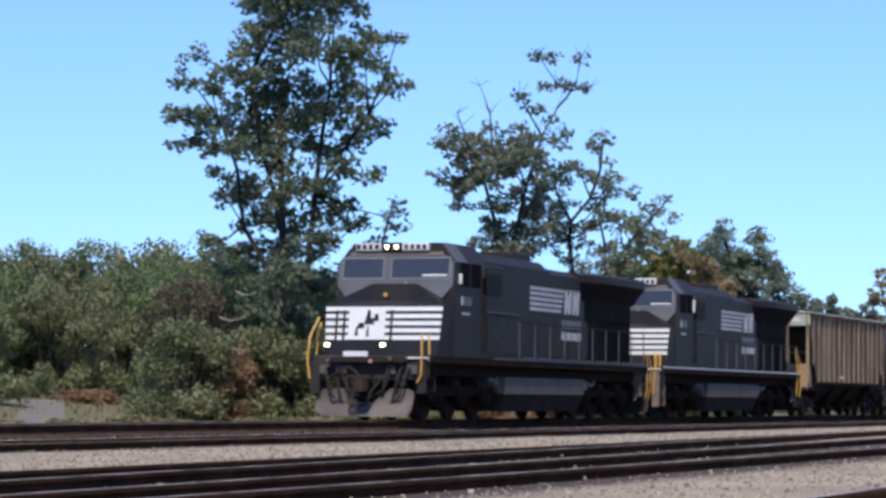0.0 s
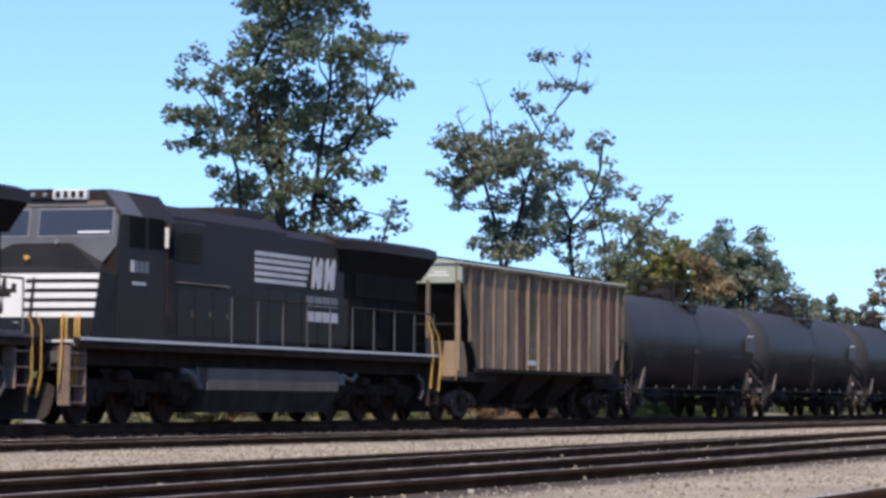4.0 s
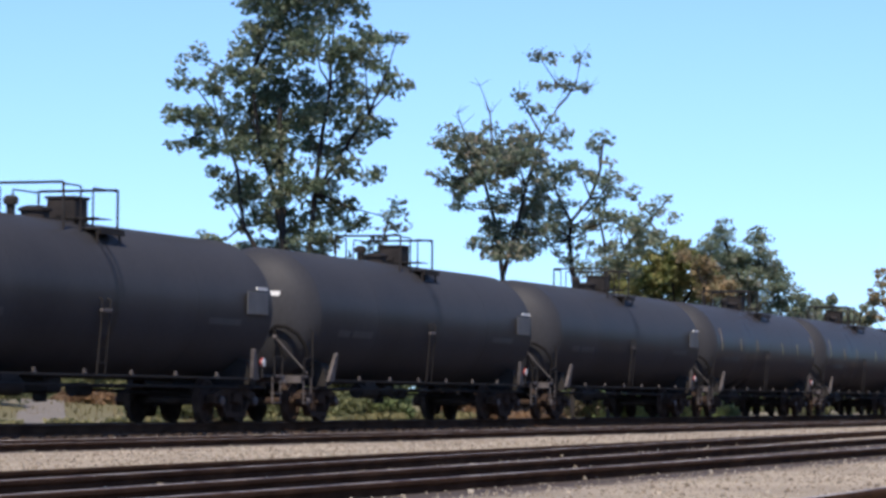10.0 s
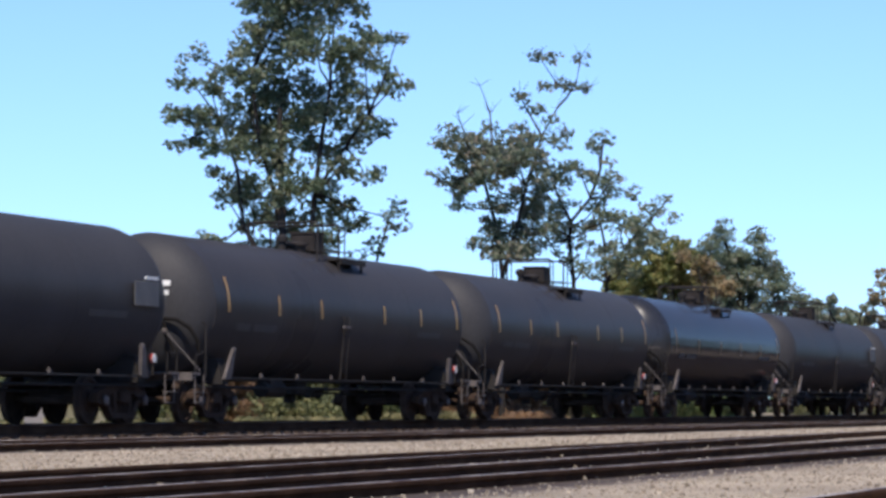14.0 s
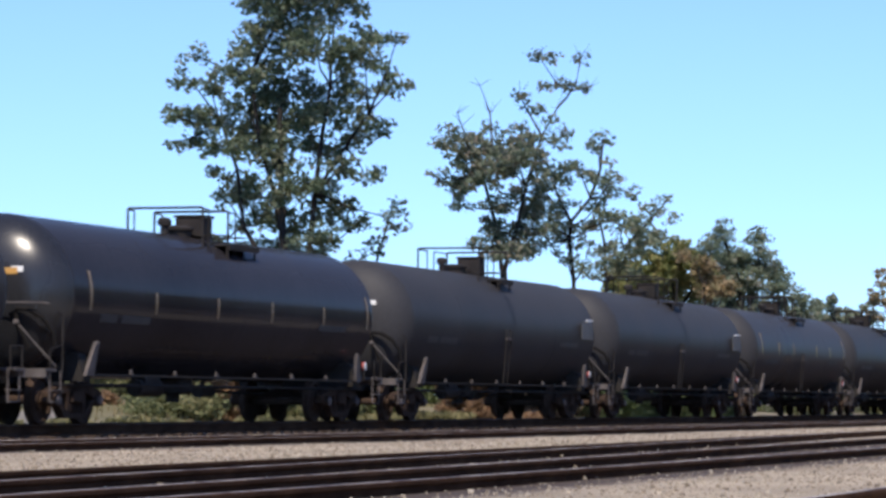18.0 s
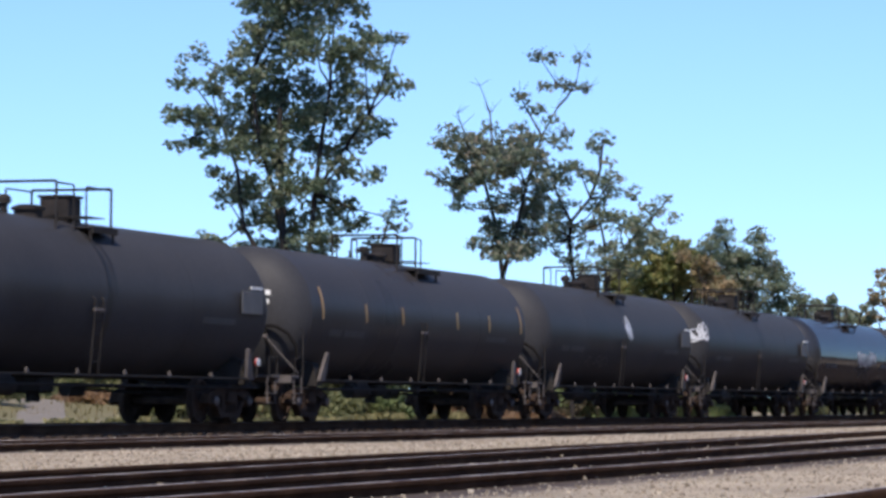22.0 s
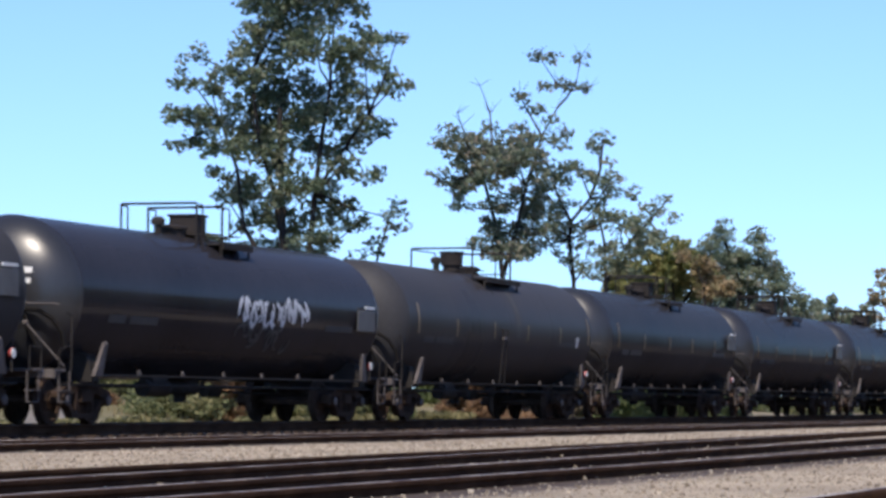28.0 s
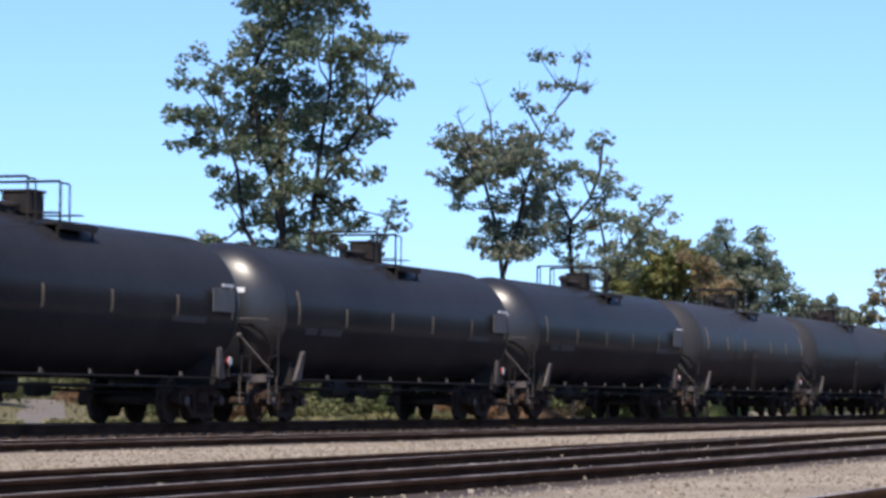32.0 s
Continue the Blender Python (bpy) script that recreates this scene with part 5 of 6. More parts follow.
    s = Shape().path([(0.70, 1.15, 1.12), (0.58, 0.95, 1.02), (0.50, 0.70, 1.18), (0.48, 0.42, 1.30), (0.48, 0.22, 1.16), (0.50, 0.06, 0.86)], 0.035, 7)
    s.path([(0.30, 0.36, 0.62), (0.28, 0.34, 0.42), (0.28, 0.14, 0.34), (0.30, -0.12, 0.40), (0.34, -0.18, 0.66), (0.50, -0.40, 1.0)], 0.035, 7)
    part("trainline_hose", s, LOCO_GRIME_SHADE, lo, "long looped air hose over the coupler")
    for y in (-1.18, -0.62, 0.66, 1.2):
        s = Shape().box(0.70, 0.80, y - 0.08, y + 0.08, 1.12, 1.34, 0.02)
        part("hose_valve", s, PLATE, lo)
    for y, z in ((-0.12, 1.44), (-0.62, 1.50), (0.98, 1.46)):
        s = Shape().rod((0.50, y, z), (0.58, y, z), 0.05, 8)
        part("end_fitting", s, PLOW_GREY if y < -0.3 else LAMP_RED if y < 0 else PLATE, lo)
    s = Shape()
    for i in range(10):
        a, b = math.pi * i / 10, math.pi * (i + 1) / 10
        s.rod((0.55, 0.62 * math.cos(a), 1.25 - 0.7 * math.sin(a)), (0.55, 0.62 * math.cos(b), 1.25 - 0.7 * math.sin(b)), 0.03)
    part("cable_loop", s, FITTING, lo, "looped jumper cable")
    for y in (-0.32, 1.12):
        s = Shape().turned([(0.0, 0.0), (0.01, 0.036), (0.12, 0.050), (0.2, 0.04)], "x", 14)
        s.v = [(x + 0.72, py + y, z + 1.84) for x, py, z in s.v]
        part("ditch_light", s, LAMP if lit else UNLIT, lo, "lit ditch light" if lit else "unlit ditch light")
    s = Shape().box(0.52, 0.55, -0.04, 0.58, 1.555, 1.68)
    part("front_bar", s, WHITE, lo, "white bar above the coupler")
    s = Shape().path([(0.80, -1.52, 1.46), (0.74, -1.52, 1.52), (0.74, -0.86, 1.52), (0.80, -0.80, 1.40)], 0.03)
    part("uncoupling_lever", s, DULL_WHITE, lo, "pale uncoupling lever")
    # fuel tank between the trucks
    s = Shape().prism([(-1.47, 0.68), (-1.48, 1.12), (1.48, 1.12), (1.47, 0.68)], "x", 7.15, 14.6)
    tank = part("fuel_tank", s, LOCO_GREY, lo, "grey fuel tank between the trucks", smooth=15)
    # The lower half tilts inward; its shade is put into a darker paint.
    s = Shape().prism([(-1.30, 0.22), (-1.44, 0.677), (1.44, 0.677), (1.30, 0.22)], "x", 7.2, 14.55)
    part("tank_skirt", s, LOCO_GRIME_SHADE, tank, "lower half of the fuel tank, shade put into dark paint", smooth=15)
    s = Shape().box(7.05, 7.147, -1.30, 1.30, 0.72, 1.14, 0.02)
    part("tank_end", s, PALE_STEEL, tank)
    for side in (-1, 1):
        s = Shape().path([(6.2, side * 1.30, 1.06), (6.5, side * 1.36, 1.02), (6.75, side * 1.38, 0.86), (6.95, side * 1.38, 0.72)], 0.055, 8)
        part("air_pipe", s, PALE_STEEL, lo, "pale bent air pipe")
        s = Shape().path([(14.75, side * 1.36, 0.98), (15.1, side * 1.38, 1.04), (15.7, side * 1.38, 0.94), (16.1, side * 1.34, 1.06)], 0.05, 8).box(14.8, 15.15, side * 1.36 - 0.07, side * 1.36 + 0.07, 0.82, 0.98, 0.02)
        part("air_pipe", s, PALE_STEEL, lo, "pale bent air pipe")
        s = Shape().path([(20.4, side * 1.32, 1.10), (20.55, side * 1.40, 0.96), (20.5, side * 1.42, 0.70), (20.35, side * 1.40, 0.52)], 0.05, 8)
        part("sand_hose", s, PLATE, lo, "pale curved sanding hose")
    six_wheel_truck(lo, 4.5)
    six_wheel_truck(lo, 17.8)
    return lo


# ---- trees ----
def spot(px, depth):
    """A ground point depth metres ahead and px units (1/5454 of the depth) across from the middle of the view."""
    return EYE + FLAT * depth + RIGHT * (px - 784) * depth / 5454


def limb(s, pts, r0, r1, n=6):
    k = len(pts) - 1
    s.tube(pts, [r0 + (r1 - r0) * i / k for i in range(k + 1)], n)


def leaves(s, rnd, centre, radius, count, size, flat=0.75):
    """A ragged tuft of single bent leaves."""
    for i in range(count):
        d = Vector((rnd.gauss(0, 1), rnd.gauss(0, 1), rnd.gauss(0, 1)))
        d = d.normalized() * radius * rnd.random() ** 0.45
        d.z *= flat
        p = centre + d
        q = Euler((rnd.uniform(-1.1, 1.1), rnd.uniform(-1.1, 1.1), rnd.uniform(0, 6.28))).to_matrix()
        a = size * rnd.uniform(0.6, 1.35)
        w = a * rnd.uniform(0.5, 0.85)
        s.add([p + q @ Vector((-a, 0, 0)), p + q @ Vector((0, -w, -0.18 * a)), p + q @ Vector((a, 0, 0.1 * a)), p + q @ Vector((0, w, -0.18 * a))], [(0, 1, 2), (0, 2, 3)])


def tree(px, depth, clumps, trunks, leaf, label, seed, density=46, size=0.13, bare=(), swell=1.15, open_air=52):
    """clumps: (across, up, radius) in 1/100 of the view unit; trunks: polylines of (across, up) with a radius in metres."""
    k = depth / 5454
    base = spot(px, depth)
    base.z = ground_height(base.x, base.y)
    t = thing("tree", label, "tree", "trees behind the line", base)
    rnd = random.Random(seed)

    def at(x, y, deep=0.0):
        # level line of the eye lies near 706 in the view's units
        return RIGHT * (x - px) * k + FLAT * deep + Vector((0, 0, EYE.z - base.z + (702 + x * 0.0075 - y) * k))

    s = Shape()
    for line, r in trunks:
        stem = Shape()
        pts = [at(x, y, rnd.uniform(-0.2, 0.2)) for x, y in line]
        if line[0][1] >= 600:
            pts[0] = Vector((pts[0].x, pts[0].y, -0.2))
        limb(stem, pts, r, r * 0.45, 8)
        part("trunk", stem, BARK, t, "dark bark stem", smooth=60, fix=False)
    crown = Shape()
    tops = [p for line, r in trunks for p in line]
    for x, y, r in clumps:
        deep = rnd.uniform(-1.0, 1.0) * min(2.2, r * k * 2.4)
        c = at(x, y, deep)
        near = min(tops, key=lambda p: (p[0] - x) ** 2 + (p[1] - y - 25) ** 2)
        m = at((x + near[0]) / 2 + rnd.uniform(-6, 6), (y + near[1]) / 2 + rnd.uniform(0, 10), deep * 0.5)
        if r > 11:
            limb(s, [at(near[0], near[1]), m, c], 0.045, 0.012, 5)
        r = r * swell
        sub = max(4, int(r * r / open_air))
        for j in range(sub):
            o = Vector((rnd.gauss(0, 1), rnd.gauss(0, 1.2), rnd.gauss(0, 0.85)))
            if o.length > 1.9:
                o *= 1.9 / o.length
            o = o * r * k * 0.52
            wide = rnd.uniform(0.15, 0.42) + r * k * 0.05
            leaves(crown, rnd, c + o, wide, int(density * 9.0 * wide * wide * rnd.uniform(0.8, 1.3) * (0.45 if r < 13 else 1)) + 4, size, 0.62)
            if j % 5 == 0:
                limb(s, [c, c + o * 1.05], 0.012, 0.005, 4)
    tagged(part("branchwork", s, BARK, t, "fine dark branches", smooth=60, fix=False), "fine dark branches", kind="stuff")
    if bare:
        for line in bare:
            b = Shape()
            limb(b, [at(x, y) for x, y in line], 0.045, 0.012, 5)
            for i in range(len(line) - 1):
                p = at(*line[i + 1])
                for j in range(4):
                    limb(b, [p, p + Vector((rnd.uniform(-0.5, 0.5), rnd.uniform(-0.4, 0.4), rnd.uniform(0.1, 0.6)))], 0.016, 0.005, 4)
            part("bare_limb", b, TWIG, t, "leafless weathered limb", smooth=60, fix=False)
    part("crown", crown, leaf, t, "ragged crown of leaves with gaps", smooth=0, fix=False)
    return t


TREE_A = [(432, 180, 32), (438, 240, 34), (478, 268, 36), (465, 20, 44), (520, 10, 56), (592, 8, 48), (648, 58, 28), (480, 75, 62), (560, 95, 50), (520, -40, 62), (580, -50, 50), (700, 70, 20), (645, 112, 44), (692, 150, 30), (420, 130, 40), (500, 150, 62),
          (600, 160, 52), (340, 98, 17), (333, 140, 22), (368, 155, 26), (298, 200, 16), (335, 198, 26), (385, 205, 38), (310, 252, 16), (350, 248, 24), (402, 262, 34), (460, 215, 52), (540, 225, 52), (625, 225, 42), (672, 228, 22),
          (385, 312, 22)]
TREE_A2 = [(440, 332, 42), (398, 350, 18), (540, 320, 40), (500, 345, 34), (580, 335, 30), (645, 312, 22), (672, 304, 11), (600, 300, 30), (455, 390, 40), (525, 375, 36), (592, 372, 36), (632, 392, 28), (560, 430, 40), (485, 440, 44), (372, 428, 14), (430, 470, 36), (505, 490, 44),
           (560, 500, 40), (470, 530, 46), (520, 560, 46), (495, 290, 26), (570, 265, 30), (690, 385, 12)]
TREE_B = [(860, 430, 24), (902, 452, 26), (932, 428, 22), (962, 408, 20), (935, 360, 24), (800, 255, 22), (832, 268, 30), (872, 252, 30), (912, 252, 34), (812, 302, 32), (852, 302, 38), (902, 302, 38), (950, 272, 32), (990, 242, 14), (770, 312, 14), (816, 350, 20), (872, 366, 22), (862, 402, 20), (900, 410, 28),
          (880, 432, 20), (940, 342, 30), (930, 390, 18), (1020, 100, 8), (950, 97, 9), (976, 101, 6), (966, 155, 10), (1000, 150, 8), (940, 192, 10), (920, 170, 7), (1036, 152, 5), (975, 215, 10)]
TREE_C = [(980, 322, 26), (962, 380, 18), (1000, 362, 20), (1062, 252, 15), (1072, 236, 11), (1048, 302, 18), (1076, 286, 10), (1072, 332, 24), (1102, 342, 14), (1050, 372, 18), (962, 432, 14), (1000, 452, 14), (1042, 442, 14), (1020, 290, 14), (1010, 420, 20), (985, 402, 14), (1040, 402, 18), (1076, 392, 16), (940, 440, 12)]
TREE_D = [(1102, 392, 18), (1152, 372, 16), (1182, 352, 11), (1122, 412, 28), (1192, 388, 10), (1080, 430, 18), (1150, 420, 16), (1090, 455, 20), (1130, 442, 24), (1172, 412, 15), (1102, 472, 24), (1060, 472, 16), (1030, 480, 14)]
TREE_E = [(1128, 488, 40), (1160, 470, 34), (1186, 452, 30), (1210, 470, 36), (1232, 486, 30), (1200, 510, 44), (1140, 520, 40), (1105, 505, 26)]
TREE_E2 = [(1216, 452, 11), (1236, 462, 15), (1254, 482, 18), (1270, 498, 20), (1286, 512, 15), (1262, 516, 20)]
TREE_F = [(x, y, r) for top, low, lean in ((1278, 392, -10), (1341, 400, 4), (1300, 440, -30), (1372, 462, 24), (1410, 512, 20), (1312, 436, 10), (1255, 420, -20)) for x, y, r in
          [(top + lean * u + w * (6 + 30 * u) * (0.5 + 0.5 * ((k * 7) % 5) / 4), low + 4 + 120 * u, 8 + 9 * u) for k, u in enumerate((0.0, 0.10, 0.2, 0.3, 0.42, 0.54, 0.68, 0.82, 0.96)) for w in ((0,) if u < 0.05 else (-1, 0.1, 1))]]
TREE_G = [(1460, 545, 22), (1500, 553, 18), (1530, 548, 14), (1430, 560, 26), (1480, 570, 26), (1530, 570, 24)]
TREE_H = [(1556, 522, 22), (1572, 490, 18), (1590, 520, 26), (1580, 550, 30), (1550, 560, 18), (1620, 540, 30)]


def build_trees():
    tree(515, 96, TREE_A + TREE_A2, [([(515, 700), (510, 560), (500, 420), (496, 300), (492, 190)], 0.19), ([(520, 600), (545, 470), (556, 340), (568, 240), (582, 150)], 0.12), ([(505, 580), (470, 470), (430, 400), (418, 300), (390, 220)], 0.10),
                                     ([(500, 420), (480, 330), (455, 240), (440, 130)], 0.09), ([(556, 340), (610, 260), (650, 200)], 0.06)],
         LEAF_OAK, "tall dark green tree with browning leaves and several stems", 3, 21, 0.088, swell=0.97, open_air=66)
    tree(890, 112, TREE_B, [([(890, 700), (890, 490), (884, 440), (870, 370), (850, 300)], 0.115), ([(890, 490), (915, 400), (930, 330), (958, 240)], 0.09)],
         LEAF_DRY, "browning tree with bare upper limbs", 7, 24, 0.092, open_air=62,
         bare=(((930, 330), (958, 240), (985, 190), (1018, 150), (1026, 100)), ((985, 190), (1010, 160), (1042, 152)), ((958, 240), (930, 190), (918, 168)), ((870, 260), (866, 200), (848, 150)), ((830, 260), (816, 222), (808, 200)), ((1018, 150), (985, 148), (950, 95))))
    tree(1015, 116, TREE_C, [([(1015, 700), (1016, 500), (1008, 420), (1012, 390), (1045, 350), (1062, 300), (1066, 245)], 0.09), ([(1012, 400), (985, 340), (975, 300)], 0.06)],
         LEAF_THIN, "thin tree with sparse greyish leaves", 11, 26, 0.086)
    tree(1078, 122, TREE_D, [([(1078, 700), (1074, 500), (1070, 430), (1060, 380)], 0.09), ([(1074, 500), (1105, 440), (1150, 390), (1180, 355)], 0.07)],
         LEAF_THIN, "small airy tree with few leaves", 13, 20, 0.090)
    tree(1195, 128, TREE_E, [([(1195, 700), (1195, 560), (1190, 480)], 0.14), ([(1195, 560), (1240, 490)], 0.08)], LEAF_GOLD, "broad olive tree turning gold", 17, 34, 0.105)
    tree(1252, 124, TREE_E2, [([(1252, 700), (1250, 560), (1246, 500)], 0.09)], LEAF_ORANGE, "small tree with orange autumn leaves", 18, 30, 0.10)
    tree(1320, 140, TREE_F, [([(1320, 700), (1318, 560), (1300, 470), (1280, 420)], 0.16), ([(1318, 560), (1345, 480), (1342, 425)], 0.1)], LEAF_THIN, "green tree with two pointed tops", 19, 30, 0.085, swell=1.1)
    tree(1490, 190, TREE_G, [([(1490, 700), (1490, 590), (1470, 550)], 0.16), ([(1490, 600), (1525, 555)], 0.1)], LEAF_THIN, "low distant greyish trees", 23, 30, 0.14)
    tree(1580, 192, TREE_H, [([(1580, 700), (1580, 590), (1572, 500)], 0.16)], LEAF_ORANGE, "green tree with orange leaves", 29, 30, 0.13)
    tree(690, 100, [(696, 362, 9), (702, 378, 8), (690, 400, 7), (676, 424, 9), (662, 444, 12), (640, 462, 18), (706, 402, 6)], [([(650, 700), (655, 520), (672, 440), (694, 370)], 0.06)], LEAF_THIN, "thin sapling beside the tall tree", 31, 9, 0.10)
    tree(375, 108, [(360, 420, 12), (385, 425, 12), (400, 440, 18), (380, 450, 16)], [([(400, 700), (402, 540), (392, 460), (368, 425)], 0.06)], LEAF_THIN, "small sapling above the thicket", 37, 9, 0.11)


def bush(height, width, leaf, seed, label, tuft=(0.3, 0.6), fill=62):
    """A dense shrub: several stems and many clumps, down to the ground."""
    b = thing("bush", label, "bush", "thicket behind the line")
    rnd = random.Random(seed)
    s, c = Shape(), Shape()
    for k in range(7):
        a = rnd.uniform(0, 6.28)
        limb(s, [Vector((0.25 * math.cos(a), 0.25 * math.sin(a), -0.2)), Vector((width * 0.18 * math.cos(a), width * 0.18 * math.sin(a), height * 0.45)), Vector((width * 0.36 * math.cos(a), width * 0.36 * math.sin(a), height * 0.85))], 0.06, 0.015, 5)
    lobes = []
    for k in range(9):
        a, u = 2.4 * k + rnd.uniform(-0.4, 0.4), (k + 0.5) / 9
        w = width * 0.36 * math.sqrt(max(0.05, 1 - (max(0, u - 0.3) / 0.8) ** 2))
        z = 0.13 if k < 4 else 0.10 + 0.76 * u
        lobes.append((Vector((w * math.cos(a), w * math.sin(a), height * z)), rnd.uniform(0.19, 0.27)))
    for k in range(150):
        c0, wide = lobes[k % 9]
        d = Vector((rnd.gauss(0, 1), rnd.gauss(0, 1), rnd.gauss(0, 1))).normalized() * rnd.random() ** 0.4
        q = c0 + Vector((d.x * wide * width, d.y * wide * width, d.z * wide * height * 0.85))
        q.z = max(0.1, q.z)
        leaves(c, rnd, q, rnd.uniform(*tuft), fill, 0.074 * max(1.0, tuft[1] / 0.6))
    part("stem", s, BARK, b, smooth=60, fix=False)
    part("foliage", c, leaf, b, smooth=0, fix=False)
    return b


def build_thicket():
    kinds = [bush(5.3, 4.6, LEAF_BUSH, 41, "dense green roadside shrub"), bush(4.6, 4.8, LEAF_PALE, 42, "dense olive green shrub"), bush(5.1, 4.2, LEAF_BUSH, 43, "dense tall green shrub"),
             bush(3.0, 3.4, LEAF_PALE, 44, "low round olive green shrub"), bush(2.1, 1.1, LEAF_RUST, 45, "rust-brown dry leafy shrub", (0.14, 0.3)), bush(6.3, 5.4, LEAF_PALE, 46, "tall olive thicket tree", (0.4, 0.75)),
             bush(4.4, 2.6, LEAF_DEAD, 49, "withered brownish thin shrub", (0.2, 0.5), 30)]
    rnd = random.Random(9)
    used = set()

    def put(kind, px, depth):
        if kind < 4 and 640 < px < 1000 and depth < 125:
            return
        depth = max(depth, (9.5 + 25.64) / (math.sin(YAW) - math.cos(YAW) * (px - 784) / 5454))
        p = spot(px, depth)
        p.z = ground_height(p.x, p.y) - 0.05
        m = Matrix.Translation(p) @ Matrix.Rotation(rnd.uniform(0, 6.28), 4, "Z")
        if kind in used:
            copy_thing(kinds[kind], m)
        else:
            used.add(kind)
            kinds[kind].matrix_basis = m
    # back row closes the view, front rows overlap it
    for px in range(-120, 1260, 34):
        put(5 if px < 440 else 0, px + rnd.uniform(-20, 20), 128 + rnd.uniform(-4, 4))
    for px in range(-100, 1120, 105):
        put(rnd.choice((0, 1, 2)), px + rnd.uniform(-25, 25), 114 + rnd.uniform(-4, 4))
    for px in range(410, 1120, 100):
        put(rnd.choice((1, 2)), px + rnd.uniform(-25, 25), 101 + rnd.uniform(-3, 3))
    for px, d in ((338, 91), (486, 89), (520, 92), (540, 90), (1080, 96), (1180, 104), (-75, 88), (600, 94)):
        put(3, px, d)
    for px, d in ((335, 97), (362, 99), (640, 100), (1020, 112)):
        put(6, px, d)
    for px, d in ((398, 86), (412, 87), (428, 88), (806, 96), (826, 98), (846, 96), (868, 99), (888, 97), (910, 99), (930, 98), (945, 92)):
        put(4, px, d)
    for px in range(-110, 330, 48):
        put(rnd.choice((1, 2)), px + rnd.uniform(-12, 12), 121 + rnd.uniform(-2, 2))
    for px in range(-90, 150, 62):
        put(3, px + rnd.uniform(-14, 14), 112 + rnd.uniform(-3, 3))
    low = bush(0.40, 1.3, LEAF_RUST, 48, "low patch of dead brown brush", (0.12, 0.25))
    for i, (px, d) in enumerate(((140, 96), (175, 97), (915, 112), (945, 114), (975, 117), (930, 116))):
        p = spot(px, d)
        m = Matrix.Translation((p.x, p.y, ground_height(p.x, p.y) - 0.1))
        if i:
            copy_thing(low, m)
        else:
            low.matrix_basis = m
    weed = bush(0.42, 0.75, LEAF_WEED, 52, "low yellow-green weed clump beside the track", (0.08, 0.18), 16)
    for i, (px, d) in enumerate(((112, 72), (138, 73), (20, 70), (300, 78), (205, 76), (760, 103), (700, 99), (436, 84), (462, 85), (490, 85), (517, 86), (548, 87), (580, 89), (615, 92), (230, 78), (258, 79), (648, 95), (676, 97), (725, 101), (790, 105), (820, 106))):
        p = spot(px, d)
        m = Matrix.Translation((p.x, p.y, ground_height(p.x, p.y) - 0.05)) @ Matrix.Rotation(i * 1.3, 4, "Z")
        if i:
            copy_thing(weed, m)
        else:
            weed.matrix_basis = m
    p = spot(440, 95)
    dead = thing("dead_shrub", "pale leafless dead shrub in the thicket", "shrub", "", (p.x, p.y, ground_height(p.x, p.y)))
    for k, (lean, h) in enumerate(((-0.4, 3.9), (-0.9, 3.1))):
        b = Shape()
        tip = RIGHT * lean + Vector((0, 0, h))
        limb(b, [Vector((0, 0, -0.1)), tip * 0.5 + RIGHT * 0.1, tip], 0.028, 0.014, 5)
        part("bare_stem", b, BARK, dead, smooth=60, fix=False)
        b = Shape()
        limb(b, [tip, tip + RIGHT * 0.35 + Vector((0, 0, -0.12)), tip + RIGHT * 0.7 + Vector((0, 0, -0.02)), tip + RIGHT * 0.95 + Vector((0, 0, 0.12))], 0.03, 0.012, 5)
        part("bare_branch", b, PALE_TWIG, dead, smooth=60, fix=False)
    # grey concrete pad beside the line
    s = Shape()
    ring = [spot(px, d) for px, d in ((30, 69), (122, 71), (116, 96), (36, 96))]
    s.loft([[(q.x, q.y, ground_height(q.x, q.y) + z) for q in ring] for z in (-0.3, 0.06)])
    lone("concrete_pad", s, CONCRETE, "worn grey concrete pad beside the tracks", "pad", smooth=0)
    # unseen tree row behind the camera, added to close off the low sky
    far = bush(13.5, 10.0, LEAF_BUSH, 47, "unseen tall green tree row added against the low sky", (1.0, 1.9))
    for k in range(36):
        m = Matrix.Translation((-60 + k * 11 + rnd.uniform(-2, 2), -60 + rnd.uniform(-3, 3), ground_height(0, -60) - 0.05)) @ Matrix.Rotation(rnd.uniform(0, 6.28), 4, "Z") @ Matrix.Scale(1.0 if k < 14 else 1.5, 4)
        if k:
            copy_thing(far, m)
        else:
            far.matrix_basis = m
    for px in range(1180, 1700, 70):
        put(rnd.choice((1, 2)), px, 165 + rnd.uniform(-6, 6))


def build_grass():
    rnd = random.Random(21)
    s = Shape()
    for i in range(16000):
        x, y = rnd.uniform(30, 150), 4.5 + 26 * rnd.random() ** 1.3
        if noise.noise((x * 0.12, y * 0.2, 7)) < -0.1:
            continue
        z = ground_height(x, y)
        h, a = rnd.uniform(0.05, 0.22), rnd.uniform(0, 6.28)
        dx, dy = 0.02 * math.cos(a), 0.035 * math.sin(a)
        l = rnd.uniform(-0.15, 0.15)
        s.add([(x - dx, y - dy, z - 0.03), (x + dx, y + dy, z - 0.03), (x + l, y + l * 0.5, z + h)], [(0, 1, 2)])
    lone("dry_grass", s, GRASS, "tufts of dry yellow grass behind the tracks", "grass", kind="stuff", smooth=0, fix=False)


# ---- the train ----
def train_at(t):
    """Where the train's reference point is along the line."""
    q = t / 10
    return 70.2 - 104.937 * q - 1.30129 * q * q + 0.0604867 * q ** 3 - 0.00450518 * q ** 4


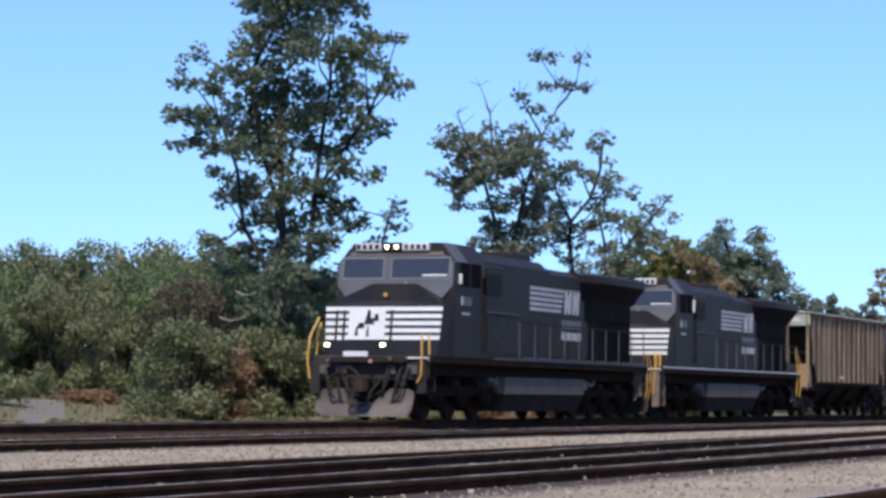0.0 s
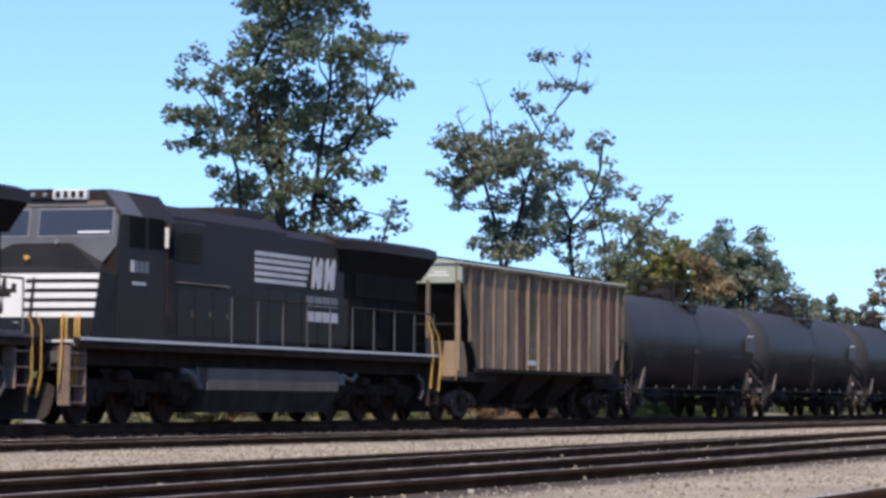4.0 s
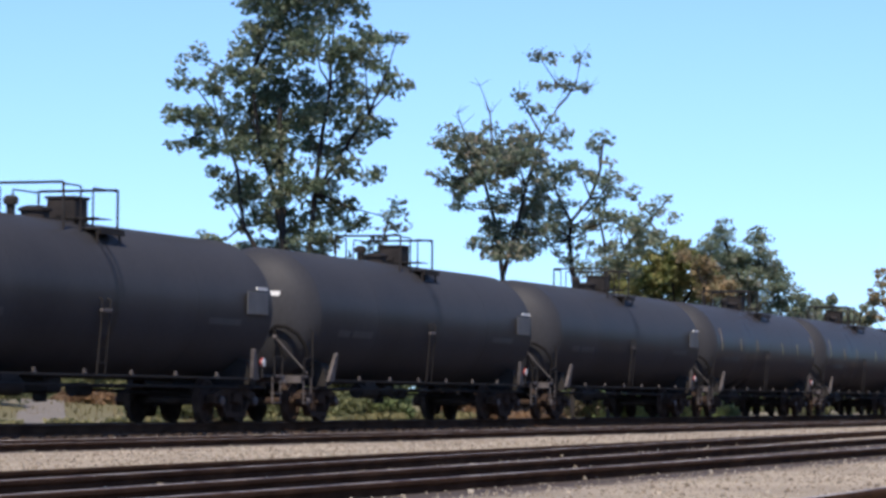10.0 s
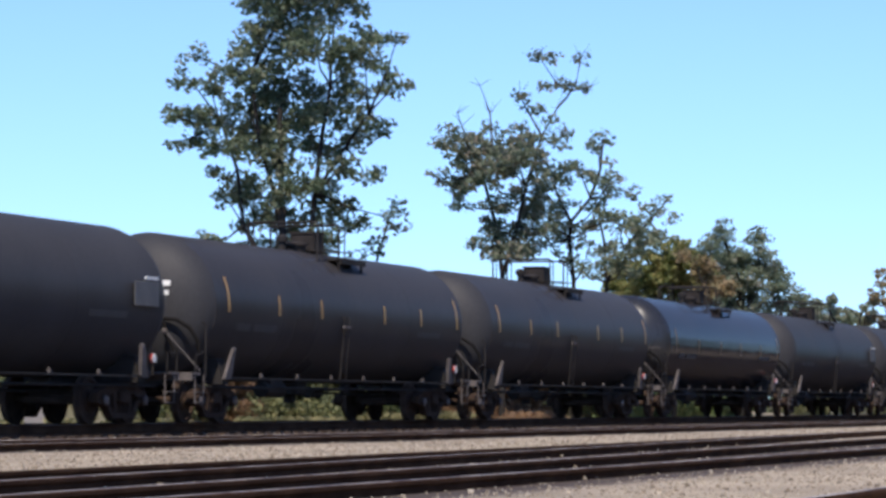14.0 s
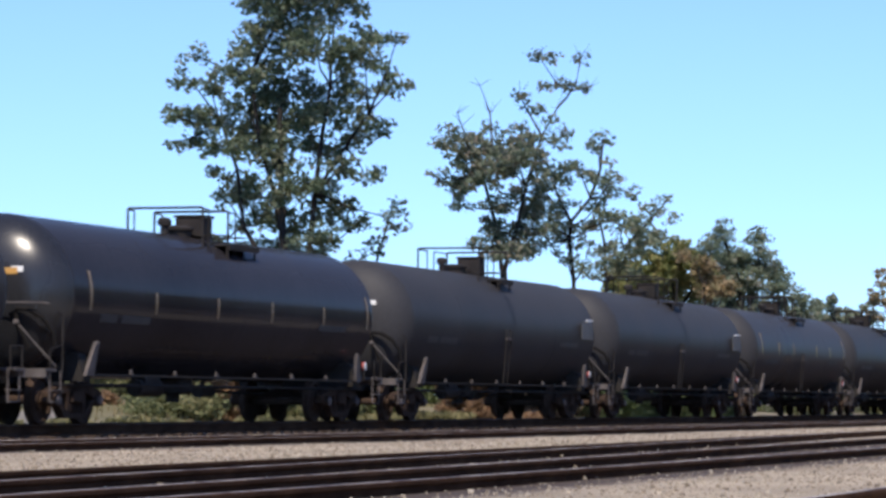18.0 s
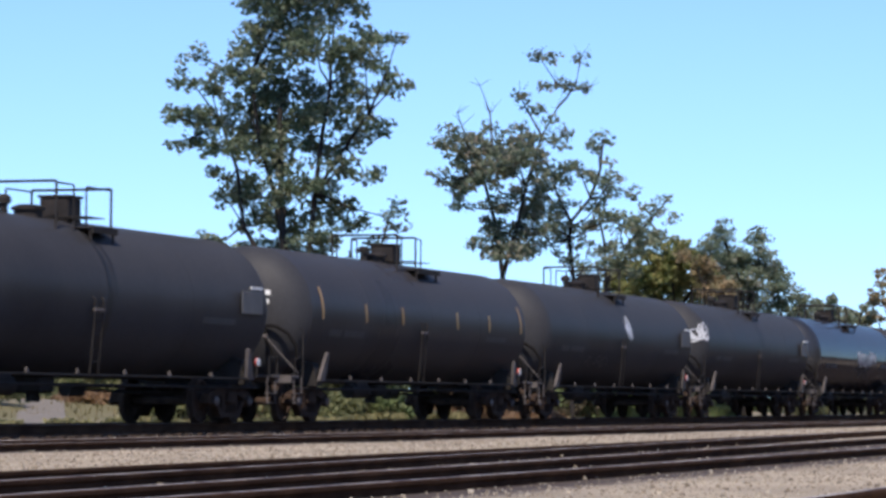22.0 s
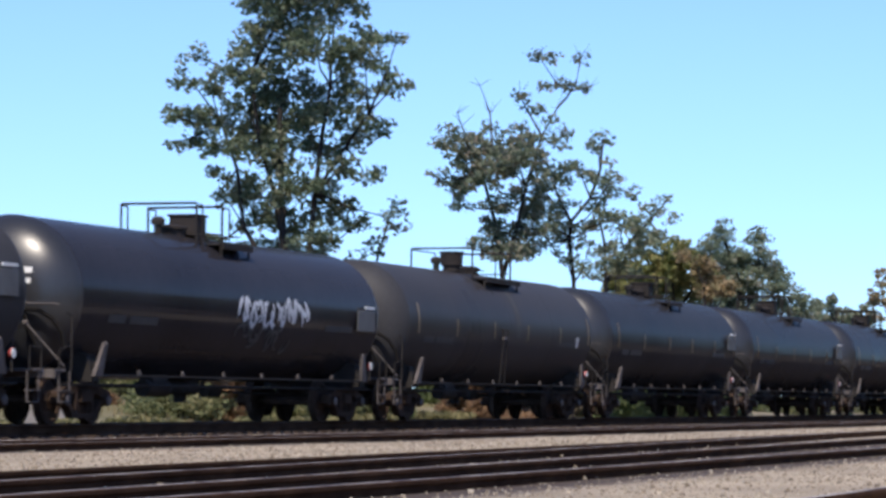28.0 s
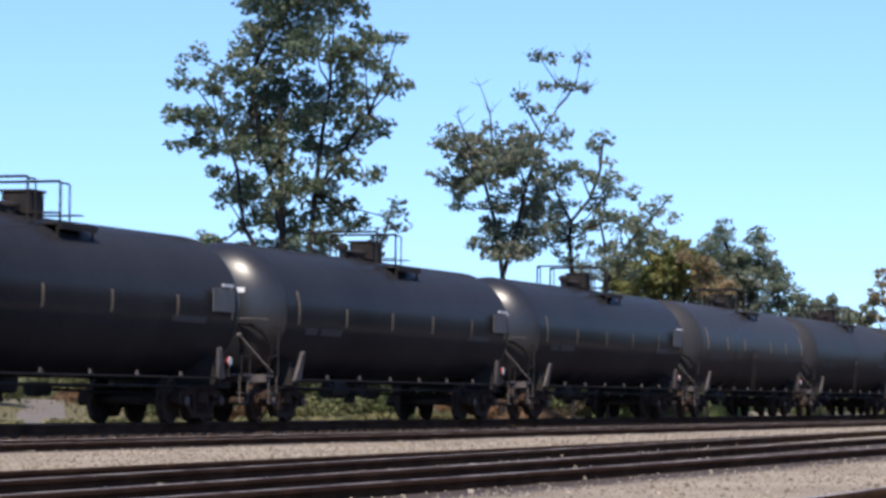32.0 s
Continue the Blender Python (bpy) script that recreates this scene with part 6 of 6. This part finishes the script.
JOINTS = [60.72, 79.22, 97.72, 116.75, 135.2, 153.6, 171.8, 190.8, 209.27, 227.95, 246.25, 264.45, 282.8, 300.9, 318.95, 337.2, 356.05, 374.6, 393.1, 411.6, 430.1]
train = []  # (thing, its place along the train)


def build_train():
    for i, (label, white) in enumerate((("black six-axle freight locomotive with white nose bars, leading the train", False), ("black six-axle freight locomotive with white sill stripe, second in the train", True))):
        lo = locomotive(label, white, not white)
        train.append((lo, -0.40 + 22.3 * i))
    train.append((hopper_car(), 44.35))
    strips = [(-7.22, True, 0), (-4.42, False, 0), (-1.9, False, 0), (2.2, False, 0), (4.8, False, 0), (7.53, True, 0)]
    lower = [(-7.2, True, -6), (-4.25, False, -6), (-1.18, False, -6), (1.75, False, -6), (4.8, False, -6), (7.6, True, -6)]
    makers = {
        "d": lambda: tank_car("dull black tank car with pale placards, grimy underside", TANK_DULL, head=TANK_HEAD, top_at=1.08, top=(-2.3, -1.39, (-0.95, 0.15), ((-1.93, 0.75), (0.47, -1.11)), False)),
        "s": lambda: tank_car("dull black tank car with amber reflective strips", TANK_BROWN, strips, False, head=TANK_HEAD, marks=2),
        "g": lambda: tank_car("glossy black tank car with amber reflective strips", TANK_SHINY, lower, False, head=TANK_HEAD_GLOSS, rail=4.42),
        "p": lambda: tank_car("glossy black tank car without strips", TANK_SHINY, low=0.2, head=TANK_HEAD_SATIN, top_at=0.3, marks=2),
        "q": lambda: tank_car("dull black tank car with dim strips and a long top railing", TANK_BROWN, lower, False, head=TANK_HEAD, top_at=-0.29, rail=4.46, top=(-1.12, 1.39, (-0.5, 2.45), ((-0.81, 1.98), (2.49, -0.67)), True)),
        "m": lambda: tank_car("satin black tank car with amber reflective strips", TANK_SEMI, lower, True, head=TANK_HEAD_SATIN),
    }
    order = ["d", "d", "d", "d", "s", "s", "g", "d", "d", "s", "d", "d", "p", "q", "m", "m", "m", "s", "d", "d"]
    first = {}
    for i, sort in enumerate(order):
        mid = (JOINTS[i] + JOINTS[i + 1]) / 2
        if sort not in first:
            first[sort] = car = makers[sort]()
        else:
            car = copy_thing(first[sort], Matrix.Identity(4))
        train.append((car, mid))
    # small pale oval tag near the trailing end of one car
    part("tag", patch(6.35, 6.62, -14, -3, 0.008, 2, 4), WHITE, train[3 + 13][0], "small white tag on the tank side", fix=False)
    # copied wheelsets join the list of those that turn
    for car, place in train:
        for o in car.children_recursive:
            if o.data == WHEELSET["freight"] and o not in wheelsets["freight"]:
                wheelsets["freight"].append(o)
    graffiti(train[3 + 10][0], 0.05, 2, 0.5, 26, 1, 0.10, 9)
    graffiti(train[3 + 10][0], -3.9, -34, 2.4, 14, 8, 0.06, 9, FAINT)
    graffiti(train[3 + 11][0], -8.52, 4, 0.62, 24, 21, 0.055, 15)
    graffiti(train[3 + 11][0], 1.5, -8, 0.6, 14, 5, 0.05, 4, FAINT)
    graffiti(train[3 + 12][0], -0.4, -12, 3.9, 22, 3, 0.13, 20)
    graffiti(train[3 + 12][0], -0.4, -34, 3.0, 26, 12, 0.09, 9, FAINT)


build_ground()
build_trees()
build_thicket()
build_train()
build_grass()
build_stones()
build_track("track_main", "main line with rusty rails on dark ties", [(0.752, 0, True, -400, 900), (-0.752, 0, True, -400, 900)], 0.0, -400, 900, 350, -22)
build_track("track_middle", "second track with dull rusty rails", [(-5.45, 0, True, -400, 900), (-6.9, 0, True, -400, 900)], -0.125, -400, 900, 330, -20)
build_track("track_near", "near siding with worn rails diverging at a turnout", [(-17.56, 0.035, True, -10, 95), (-18.02, 0.004, True, -200, 500)], -0.10, -200, 500, 240, -18)
build_track("track_turnout", "rusty rails of a diverging siding", [(-14.85, 0.029, False, -200, 160), (-16.52, 0.053, True, -10, 95)], -0.10, -200, 500, 240, -18)
build_track("track_nearest", "siding track nearest to the camera", [(-21.55, 0, True, -200, 500), (-22.98, 0, True, -200, 500)], -0.10, -200, 500, 155, -18)


def motions():
    for car, place in train:
        walk(car, [(t, pose(place + train_at(t), 0, 0)) for t in range(33)])
    for sort, r in (("freight", FREIGHT_R), ("loco", LOCO_R)):
        lead, *rest = wheelsets[sort]
        rows = []
        for k in range(32 * FPS + 1):
            t = k / FPS
            rows.append((t, Matrix.Rotation((train_at(t) - train_at(0)) / r, 4, "Y")))
        walk(lead, rows)
        for o in rest:
            o.animation_data_create()
            o.animation_data.action = lead.animation_data.action
            o.animation_data.action_slot = lead.animation_data.action_slot


motions()
